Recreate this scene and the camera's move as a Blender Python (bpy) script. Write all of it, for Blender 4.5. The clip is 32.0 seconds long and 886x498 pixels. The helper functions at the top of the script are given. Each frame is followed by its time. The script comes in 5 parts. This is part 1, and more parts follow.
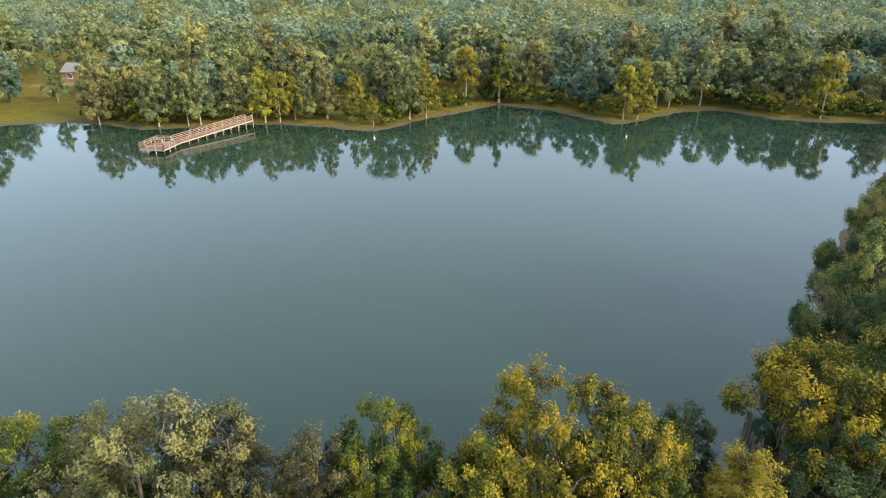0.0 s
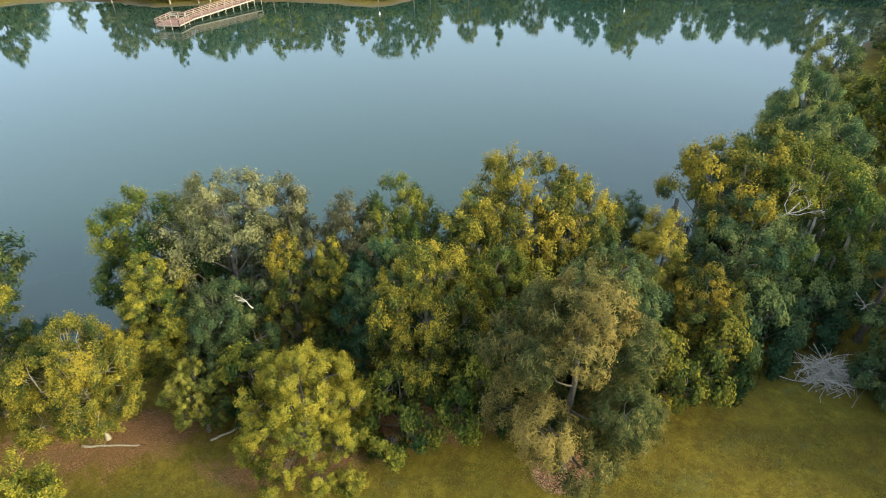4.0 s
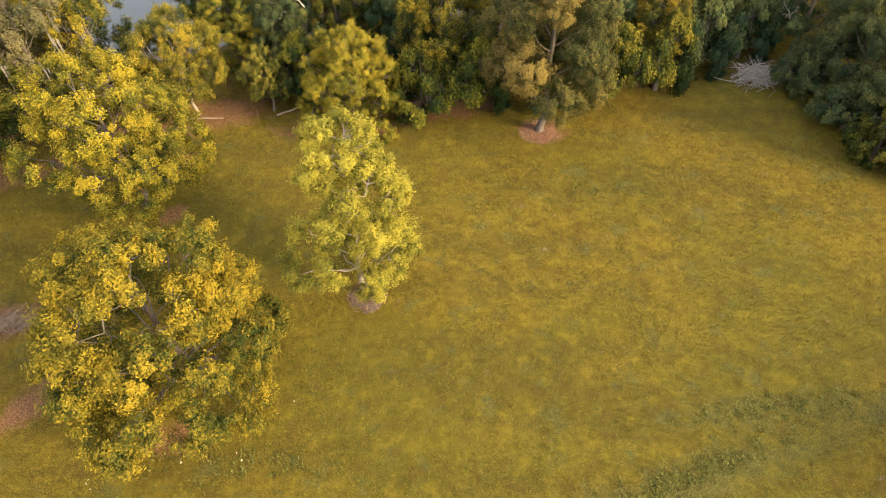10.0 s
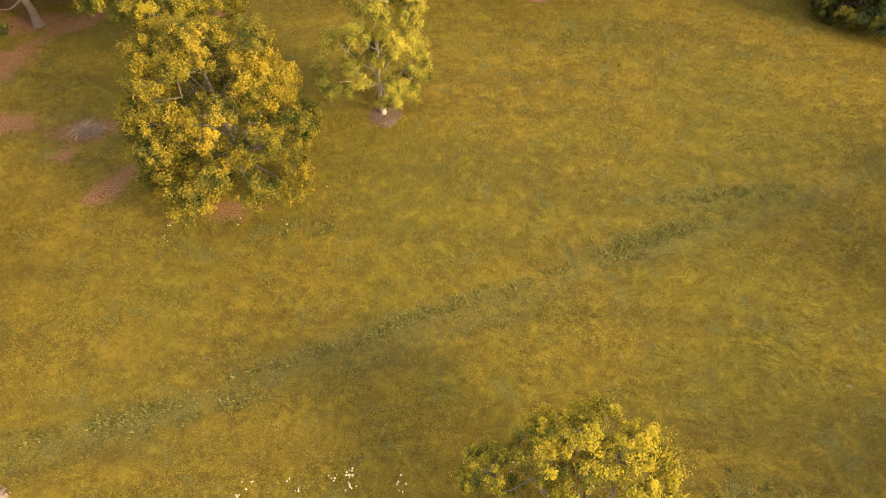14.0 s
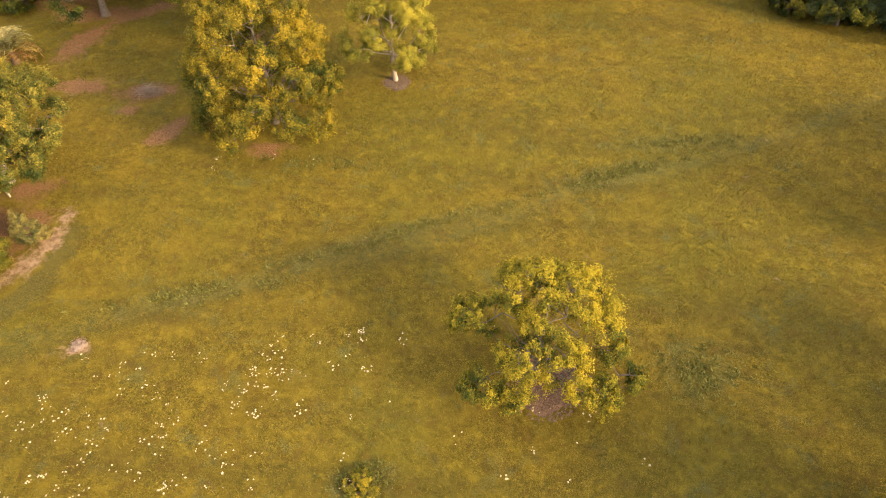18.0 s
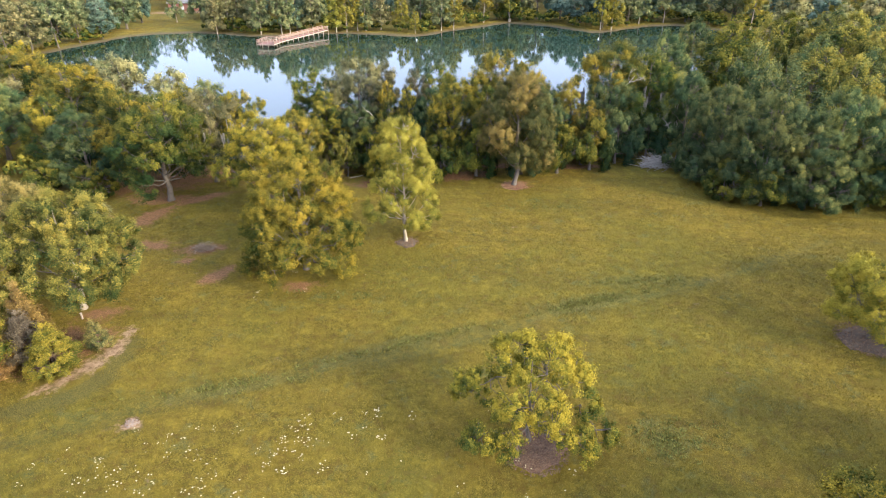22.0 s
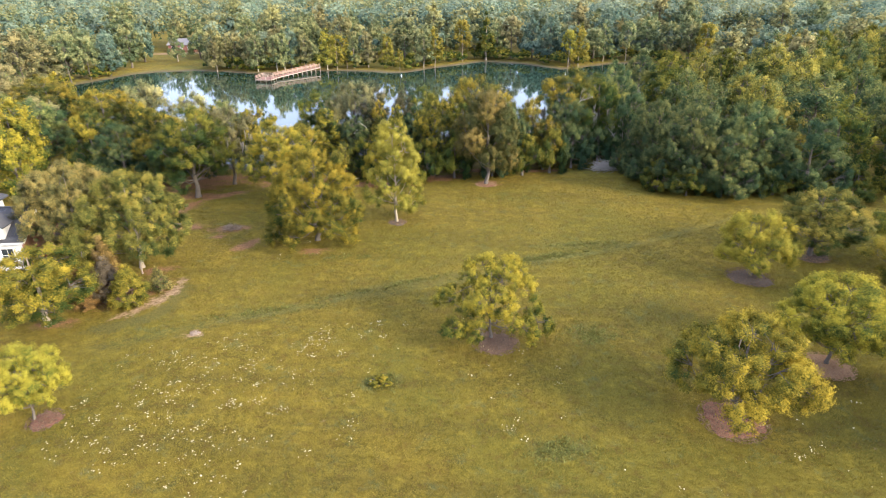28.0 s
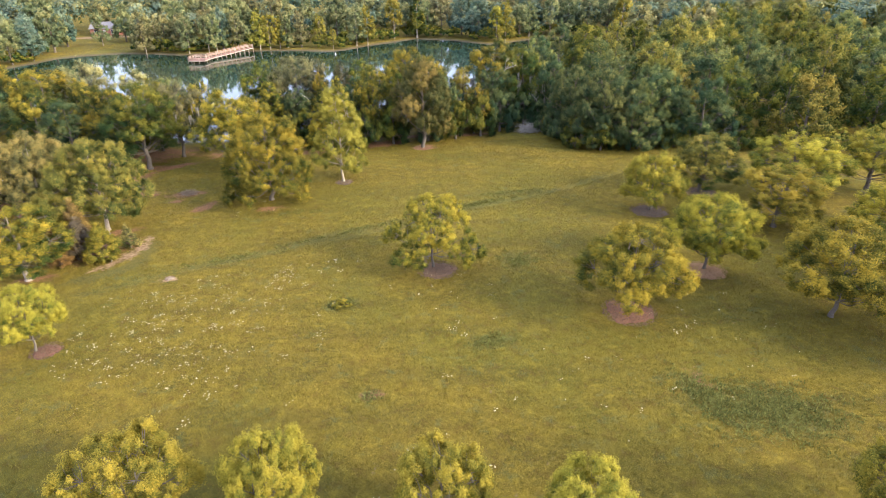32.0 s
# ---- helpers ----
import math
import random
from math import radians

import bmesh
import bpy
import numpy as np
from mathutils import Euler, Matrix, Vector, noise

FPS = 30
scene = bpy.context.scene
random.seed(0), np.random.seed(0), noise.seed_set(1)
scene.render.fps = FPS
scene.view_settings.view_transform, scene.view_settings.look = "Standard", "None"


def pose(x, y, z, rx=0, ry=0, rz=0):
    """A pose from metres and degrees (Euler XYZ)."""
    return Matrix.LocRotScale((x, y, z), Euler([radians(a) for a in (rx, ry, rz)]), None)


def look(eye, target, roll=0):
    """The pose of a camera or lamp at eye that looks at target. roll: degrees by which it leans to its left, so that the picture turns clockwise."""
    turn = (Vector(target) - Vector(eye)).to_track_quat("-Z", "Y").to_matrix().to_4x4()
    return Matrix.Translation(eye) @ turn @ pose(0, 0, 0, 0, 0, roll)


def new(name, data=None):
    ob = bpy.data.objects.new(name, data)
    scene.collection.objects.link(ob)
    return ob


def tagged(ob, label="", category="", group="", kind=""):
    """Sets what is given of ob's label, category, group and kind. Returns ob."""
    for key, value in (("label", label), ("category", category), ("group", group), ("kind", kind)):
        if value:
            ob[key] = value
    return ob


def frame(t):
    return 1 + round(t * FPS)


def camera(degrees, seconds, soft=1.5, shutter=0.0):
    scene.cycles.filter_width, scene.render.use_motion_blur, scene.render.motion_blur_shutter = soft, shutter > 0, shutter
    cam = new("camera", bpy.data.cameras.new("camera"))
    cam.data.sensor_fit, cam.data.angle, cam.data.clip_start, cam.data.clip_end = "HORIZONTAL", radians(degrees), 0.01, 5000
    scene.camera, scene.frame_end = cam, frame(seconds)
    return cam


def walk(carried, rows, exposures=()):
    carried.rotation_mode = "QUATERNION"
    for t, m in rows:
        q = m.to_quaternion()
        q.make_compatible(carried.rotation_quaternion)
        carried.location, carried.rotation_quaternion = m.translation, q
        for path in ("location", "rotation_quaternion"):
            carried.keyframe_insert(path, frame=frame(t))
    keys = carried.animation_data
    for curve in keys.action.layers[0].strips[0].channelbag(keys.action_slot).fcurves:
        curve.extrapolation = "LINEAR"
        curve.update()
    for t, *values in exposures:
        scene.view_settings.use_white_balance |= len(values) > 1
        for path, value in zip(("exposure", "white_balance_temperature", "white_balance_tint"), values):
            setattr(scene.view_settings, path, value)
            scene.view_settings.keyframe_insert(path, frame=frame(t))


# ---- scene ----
cam = camera(72.97, 32.0, soft=1.0)
PATH = [
    (0, (4.215, 6.299, 25.728), (3.297, 33.582, 13.287), -0.10),
    (0.5, (4.304, 5.064, 25.690), (3.356, 32.150, 12.828), -0.17),
    (1, (4.364, 3.828, 25.641), (3.408, 30.698, 12.335), -0.22),
    (1.5, (4.472, 2.583, 25.615), (3.475, 29.197, 11.807), -0.32),
    (2, (4.587, 1.307, 25.608), (3.542, 27.603, 11.205), -0.40),
    (2.5, (4.669, 0.014, 25.553), (3.612, 25.960, 10.529), -0.39),
    (3, (4.760, -1.310, 25.491), (3.698, 24.260, 9.837), -0.39),
    (3.5, (4.871, -2.653, 25.447), (3.783, 22.511, 9.150), -0.46),
    (5.5, (4.947, -8.341, 24.650), (3.781, 15.526, 6.511), -0.98),
    (6, (4.905, -9.419, 24.542), (3.798, 14.005, 5.832), -0.83),
    (6.5, (4.952, -10.508, 24.501), (3.819, 12.491, 5.271), -0.88),
    (7, (4.993, -11.568, 24.514), (3.834, 10.997, 4.778), -0.89),
    (7.5, (5.063, -12.707, 24.390), (3.860, 9.516, 4.272), -0.91),
    (8, (5.176, -13.936, 24.181), (3.891, 7.995, 3.751), -1.06),
    (8.5, (5.263, -15.184, 23.974), (3.934, 6.445, 3.227), -1.10),
    (9, (5.172, -16.300, 23.880), (3.927, 4.906, 2.696), -0.94),
    (9.5, (4.997, -17.256, 24.045), (3.895, 3.326, 2.246), -0.70),
    (10, (4.884, -18.347, 24.031), (3.866, 1.719, 1.752), -0.56),
    (10.5, (4.860, -19.455, 24.022), (3.865, 0.101, 1.294), -0.51),
    (11, (4.860, -20.596, 24.015), (3.868, -1.428, 0.960), -0.47),
    (11.5, (4.864, -21.724, 23.968), (3.873, -2.858, 0.664), -0.41),
    (12, (4.906, -22.886, 23.880), (3.887, -4.248, 0.394), -0.39),
    (12.5, (4.978, -24.038, 23.854), (3.918, -5.645, 0.177), -0.42),
    (13, (5.026, -25.203, 23.727), (3.956, -6.973, -0.075), -0.39),
    (13.5, (5.029, -26.305, 23.665), (3.995, -8.243, -0.265), -0.27),
    (14, (5.012, -27.371, 23.680), (4.027, -9.466, -0.371), -0.14),
    (14.5, (4.995, -28.442, 23.672), (4.053, -10.637, -0.455), -0.03),
    (15, (4.977, -29.589, 23.614), (4.073, -11.800, -0.525), 0.06),
    (15.5, (5.022, -30.727, 23.584), (4.116, -12.975, -0.583), 0.10),
    (17.5, (6.290, -34.593, 24.229), (4.581, -16.040, 0.716), -1.08),
    (18, (6.355, -35.807, 24.231), (4.608, -16.393, 1.426), -0.99),
    (18.5, (6.403, -36.996, 24.235), (4.622, -16.662, 2.250), -0.90),
    (19, (6.453, -38.197, 24.214), (4.610, -16.933, 3.133), -0.84),
    (19.5, (6.467, -39.408, 24.087), (4.571, -17.199, 4.007), -0.74),
    (20, (6.459, -40.565, 23.902), (4.524, -17.408, 4.929), -0.64),
    (20.5, (6.465, -41.820, 23.796), (4.501, -17.737, 6.015), -0.57),
    (21, (6.509, -43.028, 23.793), (4.523, -18.138, 7.164), -0.55),
    (21.5, (6.600, -44.177, 23.735), (4.586, -18.540, 8.285), -0.56),
    (22, (6.742, -45.360, 23.582), (4.680, -18.957, 9.490), -0.59),
    (22.5, (6.867, -46.524, 23.539), (4.790, -19.463, 10.757), -0.58),
    (23, (6.999, -47.663, 23.540), (4.940, -20.232, 11.570), -0.61),
    (23.5, (7.109, -48.790, 23.504), (5.110, -21.268, 11.733), -0.63),
    (24, (7.235, -49.927, 23.477), (5.331, -22.400, 11.702), -0.63),
    (24.5, (7.352, -51.058, 23.451), (5.576, -23.533, 11.653), -0.63),
    (25, (7.463, -52.210, 23.448), (5.799, -24.705, 11.587), -0.63),
    (25.5, (7.483, -53.321, 23.431), (5.910, -25.842, 11.497), -0.58),
    (27.5, (7.646, -57.735, 23.292), (6.229, -30.358, 11.106), -0.43),
    (28, (7.708, -58.718, 23.303), (6.383, -31.383, 11.014), -0.53),
    (28.5, (7.737, -59.709, 23.316), (6.561, -32.413, 10.924), -0.63),
    (29, (7.749, -60.707, 23.314), (6.803, -33.449, 10.820), -0.65),
    (29.5, (7.738, -61.753, 23.302), (7.099, -34.530, 10.711), -0.60),
    (30, (7.726, -62.737, 23.247), (7.438, -35.551, 10.565), -0.58),
    (30.5, (7.690, -63.654, 23.218), (7.845, -36.512, 10.439), -0.61),
    (31, (7.659, -64.622, 23.193), (8.356, -37.538, 10.310), -0.72),
    (31.5, (7.626, -65.562, 23.174), (8.807, -38.547, 10.182), -0.83),
    (32, (7.551, -66.488, 23.122), (9.115, -39.543, 10.027), -0.95),
]
walk(cam, [(t, look(eye, target, roll)) for t, eye, target, roll in PATH],
     exposures=[(0.0, 0.66, 5150, -2), (3.5, 0.78, 5050, -6), (6.0, 1.17, 4700, -7), (7.5, 1.18, 4480, -10), (8.7, 1.16, 4000, -11), (9.2, 1.15, 4050, -7), (10.3, 1.12, 6600, 16),
                (17.5, 1.06, 6600, 18), (20.0, 1.15, 5850, 13), (22.5, 1.16, 4900, 12), (27.0, 1.18, 4970, 12), (32.0, 1.18, 5030, 13)])

# ---- world and sun ----
SUN_DIR = Vector((0.82, -0.42, 0.39)).normalized()
world = bpy.data.worlds.new("world")
scene.world = world
world.use_nodes = True
wn = world.node_tree
sky = wn.nodes.new("ShaderNodeTexSky")
sky.sky_type = "NISHITA"
sky.sun_disc = False
sky.sun_elevation = math.asin(SUN_DIR.z)
sky.sun_rotation = math.atan2(SUN_DIR.x, SUN_DIR.y)
sky.air_density, sky.dust_density, sky.ozone_density = 1.0, 8.0, 1.0
wn.nodes["Background"].inputs["Strength"].default_value = 0.07
haze = wn.nodes.new("ShaderNodeMix")
haze.data_type, haze.blend_type = "RGBA", "ADD"
haze.inputs[0].default_value = 1.0
haze.inputs[7].default_value = (13.2, 12.5, 12.9, 1)
wn.links.new(sky.outputs["Color"], haze.inputs[6])
wn.links.new(haze.outputs[2], wn.nodes["Background"].inputs["Color"])
sun_data = bpy.data.lights.new("sun", "SUN")
sun_data.energy, sun_data.angle, sun_data.color = 5.0, radians(16.0), (1.0, 0.75, 0.37)
sun = new("sun", sun_data)
sun.matrix_world = look(SUN_DIR * 200, (0, 0, 0))


# ---- materials ----
class Nodes:
    """A short way to write node trees."""

    def __init__(self, name):
        self.mat = bpy.data.materials.new(name)
        self.mat.use_nodes = True
        self.tree = self.mat.node_tree
        self.bsdf = self.tree.nodes["Principled BSDF"]
        self.out = self.tree.nodes["Material Output"]

    def node(self, kind, **inputs):
        n = self.tree.nodes.new(kind)
        for key, value in inputs.items():
            self.put(n.inputs[key.replace("_", " ")], value)
        return n

    def put(self, socket, value):
        if isinstance(value, bpy.types.NodeSocket):
            self.tree.links.new(value, socket)
        elif isinstance(value, tuple) and len(value) == 3 and socket.type == "RGBA":
            socket.default_value = (*value, 1)
        else:
            socket.default_value = value

    def coords(self, kind="Object"):
        return self.tree.nodes.new("ShaderNodeTexCoord").outputs[kind]

    def noise(self, scale, detail=4.0, rough=0.6, vector=None, kind="Object"):
        return self.node("ShaderNodeTexNoise", Vector=vector or self.coords(kind), Scale=scale, Detail=detail, Roughness=rough).outputs["Fac"]

    def ramp(self, fac, *stops):
        n = self.node("ShaderNodeValToRGB", Fac=fac)
        el = n.color_ramp.elements
        while len(el) < len(stops):
            el.new(0.5)
        for e, (pos, col) in zip(el, stops):
            e.position, e.color = pos, (*col, 1) if isinstance(col, tuple) else (col, col, col, 1)
        return n.outputs["Color"]

    def mix(self, fac, a, b, blend="MIX"):
        n = self.tree.nodes.new("ShaderNodeMix")
        n.data_type, n.blend_type = "RGBA", blend
        self.put(n.inputs[0], fac), self.put(n.inputs[6], a), self.put(n.inputs[7], b)
        return n.outputs[2]

    def math(self, op, a, b=0.0):
        n = self.tree.nodes.new("ShaderNodeMath")
        n.operation = op
        self.put(n.inputs[0], a), self.put(n.inputs[1], b)
        return n.outputs[0]

    def bump(self, height, strength=0.4, distance=0.05):
        return self.node("ShaderNodeBump", Height=height, Strength=strength, Distance=distance).outputs["Normal"]

    def finish(self, color, rough=0.8, normal=None, metallic=0.0, spec=0.5):
        self.put(self.bsdf.inputs["Base Color"], color)
        self.put(self.bsdf.inputs["Roughness"], rough)
        self.put(self.bsdf.inputs["Metallic"], metallic)
        self.put(self.bsdf.inputs["Specular IOR Level"], spec)
        if normal is not None:
            self.put(self.bsdf.inputs["Normal"], normal)
        return self.mat


def leaf_material(name, dark, mid, light, through_amount=0.35, strength=0.88, growth=True):
    """Leaves: old ones green, new growth at the shoot tips lighter, crown tops painted lighter as if sunlit, every leaf
    and tree its own shade; light comes through thin blades.
    """
    n = Nodes(name)
    dark, mid, light = (tuple(v * strength * k for v in c) for c, k in ((dark, 0.95), (mid, 0.90), (light, 0.94)))
    island = n.tree.nodes.new("ShaderNodeNewGeometry").outputs["Random Per Island"]
    patch = n.noise(0.55, 2.0)
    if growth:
        tone_attr = n.tree.nodes.new("ShaderNodeAttribute")
        tone_attr.attribute_name = "growth_light"
        young = n.math("ADD", tone_attr.outputs["Fac"], n.math("ADD", n.math("MULTIPLY", n.math("SUBTRACT", island, 0.5), 0.14), n.math("MULTIPLY", n.math("SUBTRACT", patch, 0.5), 0.40)))
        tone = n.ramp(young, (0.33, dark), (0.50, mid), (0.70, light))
    else:
        tone = n.mix(n.ramp(patch, (0.50, 0.0), (0.66, 0.40)), n.ramp(island, (0.0, dark), (0.5, mid), (1.0, light)), light)
    obj = n.tree.nodes.new("ShaderNodeObjectInfo").outputs["Random"]
    hsv = n.node("ShaderNodeHueSaturation", Color=tone, Hue=n.math("ADD", n.math("MULTIPLY", obj, 0.020), 0.494),
                 Value=n.math("ADD", n.math("MULTIPLY", obj, 0.25), 0.92))
    col = hsv.outputs["Color"]
    n.finish(col, 0.7, spec=0.04)
    tr = n.node("ShaderNodeBsdfTranslucent", Color=col)
    mx = n.node("ShaderNodeMixShader", Fac=through_amount)
    n.tree.links.new(n.bsdf.outputs[0], mx.inputs[1])
    n.tree.links.new(tr.outputs[0], mx.inputs[2])
    n.tree.links.new(mx.outputs[0], n.out.inputs["Surface"])
    return n.mat


LEAF = {
    "yellow": leaf_material("leaf_yellow", (0.036, 0.062, 0.022), (0.130, 0.128, 0.022), (0.40, 0.292, 0.028)),
    "golden": leaf_material("leaf_golden", (0.056, 0.084, 0.020), (0.215, 0.188, 0.022), (0.46, 0.345, 0.025)),
    "sunny": leaf_material("leaf_sunny", (0.090, 0.105, 0.020), (0.27, 0.228, 0.026), (0.46, 0.355, 0.034)),
    "lime": leaf_material("leaf_lime", (0.120, 0.126, 0.026), (0.275, 0.238, 0.034), (0.42, 0.338, 0.044)),
    "green": leaf_material("leaf_green", (0.032, 0.058, 0.020), (0.092, 0.107, 0.018), (0.259, 0.218, 0.026)),
    "dark": leaf_material("leaf_dark", (0.036, 0.064, 0.032), (0.078, 0.110, 0.044), (0.19, 0.198, 0.058)),
    "olive": leaf_material("leaf_olive", (0.055, 0.064, 0.030), (0.135, 0.125, 0.056), (0.27, 0.225, 0.095)),
    "bronze": leaf_material("leaf_bronze", (0.044, 0.060, 0.020), (0.120, 0.110, 0.030), (0.27, 0.198, 0.048), 0.25),
    "wood": leaf_material("leaf_wood", (0.046, 0.076, 0.036), (0.108, 0.140, 0.050), (0.28, 0.260, 0.066)),
    # distance haze put into this far leaf colour: bluer and paler
    "far_green": leaf_material("leaf_hazy_green", (0.072, 0.116, 0.084), (0.132, 0.176, 0.122), (0.225, 0.255, 0.155), strength=1.0),
    "rust": leaf_material("leaf_rust", (0.11, 0.072, 0.026), (0.23, 0.140, 0.046), (0.38, 0.245, 0.072)),
    # next two: paled for distance haze on far trees; the olive also serves the palm
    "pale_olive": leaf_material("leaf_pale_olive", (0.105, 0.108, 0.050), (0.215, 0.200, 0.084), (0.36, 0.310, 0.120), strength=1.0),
    "pale_green": leaf_material("leaf_hazy_pale_green", (0.085, 0.112, 0.052), (0.17, 0.185, 0.078), (0.30, 0.285, 0.110), strength=1.0),
    "tan": leaf_material("leaf_tan", (0.072, 0.084, 0.034), (0.215, 0.178, 0.056), (0.42, 0.310, 0.084)),
    "olive_gold": leaf_material("leaf_olive_gold", (0.050, 0.074, 0.022), (0.165, 0.156, 0.030), (0.38, 0.295, 0.046)),
    "grey": leaf_material("leaf_grey", (0.075, 0.060, 0.042), (0.15, 0.118, 0.080), (0.25, 0.195, 0.130)),
}


def bark_material(name, low, high, scale=3.0):
    n = Nodes(name)
    f = n.noise(scale * 3, 5.0, 0.7)
    big = n.noise(scale * 0.6, 2.0)
    col = n.mix(n.ramp(big, (0.35, 0.0), (0.7, 0.6)), n.ramp(f, (0.3, low), (0.7, high)), high)
    return n.finish(col, 0.9, n.bump(f, 0.6, 0.03), spec=0.2)


BARK = {
    "grey": bark_material("bark_grey", (0.05, 0.043, 0.034), (0.15, 0.125, 0.10)),
    "pale": bark_material("bark_pale", (0.16, 0.130, 0.095), (0.35, 0.295, 0.225)),
    "tan": bark_material("bark_tan", (0.15, 0.12, 0.09), (0.36, 0.30, 0.23)),
    "brown": bark_material("bark_brown", (0.07, 0.045, 0.03), (0.18, 0.12, 0.08)),
}


def ground_material():
    n = Nodes("meadow_grass")
    def attr(name):
        a = n.tree.nodes.new("ShaderNodeAttribute")
        a.attribute_name = name
        return a.outputs["Fac"]
    fine = n.noise(17.0, 8.0, 0.80)
    blades = n.noise(3.2, 6.0, 0.74)
    patch = n.noise(0.35, 4.0, 0.62)
    broad = n.noise(0.075, 3.0, 0.55)
    m = n.tree.nodes.new("ShaderNodeMapping")
    n.tree.links.new(n.coords(), m.inputs["Vector"])
    m.inputs["Rotation"].default_value = (0, 0, radians(-24))
    m.inputs["Scale"].default_value = (0.05, 0.45, 1.0)
    swath = n.noise(1.0, 3.0, 0.5, vector=m.outputs["Vector"])
    grass = n.ramp(fine, (0.36, (0.036, 0.032, 0.005)), (0.5, (0.126, 0.096, 0.011)), (0.64, (0.278, 0.204, 0.028)))
    grass = n.mix(n.ramp(blades, (0.42, 0.55), (0.55, 0.0)), grass, (0.054, 0.045, 0.007))
    grass = n.mix(n.ramp(patch, (0.42, 0.0), (0.66, 0.50)), grass, (0.198, 0.138, 0.014))
    grass = n.mix(n.ramp(broad, (0.44, 0.0), (0.60, 0.50)), grass, (0.090, 0.088, 0.011))
    grass = n.mix(n.ramp(swath, (0.36, 0.40), (0.50, 0.0)), grass, (0.071, 0.058, 0.012))
    mottle = n.noise(1.1, 5.0, 0.65)
    grass = n.mix(n.ramp(mottle, (0.37, 0.55), (0.47, 0.0)), grass, (0.086, 0.056, 0.011))
    grass = n.mix(n.ramp(mottle, (0.54, 0.0), (0.66, 0.40)), grass, (0.230, 0.172, 0.015))
    herb = n.noise(0.62, 6.0, 0.70)
    grass = n.mix(n.ramp(herb, (0.55, 0.0), (0.66, 0.50)), grass, n.ramp(fine, (0.38, (0.030, 0.038, 0.012)), (0.62, (0.130, 0.140, 0.050))))
    edge = lambda a, lo=0.35, hi=0.80: n.ramp(n.math("ADD", attr(a), n.math("ADD", n.math("MULTIPLY", n.math("SUBTRACT", n.noise(0.9, 4.0, 0.6), 0.5), 1.7), n.math("MULTIPLY", n.math("SUBTRACT", blades, 0.5), 1.1))), (lo, 0.0), (hi, 1.0))
    weed = n.ramp(fine, (0.38, (0.032, 0.036, 0.010)), (0.62, (0.155, 0.145, 0.040)))
    col = n.mix(n.math("MULTIPLY", edge("weed", 0.3, 0.7), n.ramp(blades, (0.40, 0.15), (0.6, 0.75))), grass, weed)
    col = n.mix(n.math("MULTIPLY", edge("mown", 0.25, 0.6), 0.75), col, n.ramp(fine, (0.38, (0.035, 0.034, 0.008)), (0.62, (0.125, 0.105, 0.026))))
    furrow = n.math("MULTIPLY", attr("furrow"), n.ramp(blades, (0.40, 0.95), (0.60, 0.25)))
    col = n.mix(n.math("MULTIPLY", furrow, 0.7), col, n.ramp(fine, (0.38, (0.022, 0.026, 0.006)), (0.62, (0.105, 0.098, 0.026))))
    straw = n.ramp(fine, (0.38, (0.060, 0.030, 0.014)), (0.5, (0.155, 0.084, 0.036)), (0.62, (0.30, 0.172, 0.078)))
    col = n.mix(edge("bare"), col, straw)
    sand = n.ramp(blades, (0.4, (0.16, 0.102, 0.054)), (0.6, (0.29, 0.198, 0.112)))
    col = n.mix(edge("sand"), col, sand)
    mud = n.ramp(blades, (0.3, (0.05, 0.045, 0.025)), (0.7, (0.13, 0.10, 0.06)))
    col = n.mix(attr("mud"), col, mud)
    return n.finish(col, 0.95, n.bump(n.math("ADD", fine, n.math("MULTIPLY", blades, 0.6)), 1.0, 0.10), spec=0.1)


def water_material():
    n = Nodes("lake_water")
    deep = n.noise(0.02, 2.0)
    col = n.ramp(deep, (0.3, (0.018, 0.034, 0.022)), (0.7, (0.023, 0.038, 0.025)))
    m = n.tree.nodes.new("ShaderNodeMapping")
    n.tree.links.new(n.coords(), m.inputs["Vector"])
    m.inputs["Scale"].default_value = (0.5, 1.6, 1.0)
    ripple = n.noise(1.1, 3.0, 0.5, vector=m.outputs["Vector"])
    n.bsdf.inputs["IOR"].default_value = 1.40
    return n.finish(col, 0.03, n.bump(ripple, 0.05, 0.05), spec=0.5)


def plain(name, low, high, rough=0.7, scale=6.0, bump=0.2, metallic=0.0):
    n = Nodes(name)
    f = n.noise(scale, 5.0, 0.65)
    obj = n.tree.nodes.new("ShaderNodeObjectInfo").outputs["Random"]
    col = n.ramp(n.math("ADD", f, n.math("MULTIPLY", n.math("SUBTRACT", obj, 0.5), 0.25)), (0.3, low), (0.7, high))
    return n.finish(col, rough, n.bump(f, bump, 0.01), metallic)


M_GROUND, M_WATER = ground_material(), water_material()
M_MULCH = plain("mulch", (0.085, 0.048, 0.025), (0.27, 0.155, 0.075), 0.95, 14, 0.9)
M_MULCH_DARK = plain("mulch_dark", (0.034, 0.026, 0.018), (0.115, 0.084, 0.056), 0.95, 14, 0.9)
M_MULCH_RED = plain("mulch_red", (0.090, 0.038, 0.020), (0.25, 0.115, 0.060), 0.95, 14, 0.9)
M_CHIP = plain("bark_chip", (0.055, 0.034, 0.019), (0.27, 0.165, 0.085), 0.95, 9, 0.4)
M_BLADE = leaf_material("grass_blade", (0.088, 0.074, 0.012), (0.150, 0.120, 0.016), (0.22, 0.172, 0.028), 0.3, 1.0, False)
M_WEED = leaf_material("weed_leaf", (0.060, 0.068, 0.016), (0.118, 0.124, 0.028), (0.21, 0.205, 0.050), 0.3, 1.1, False)
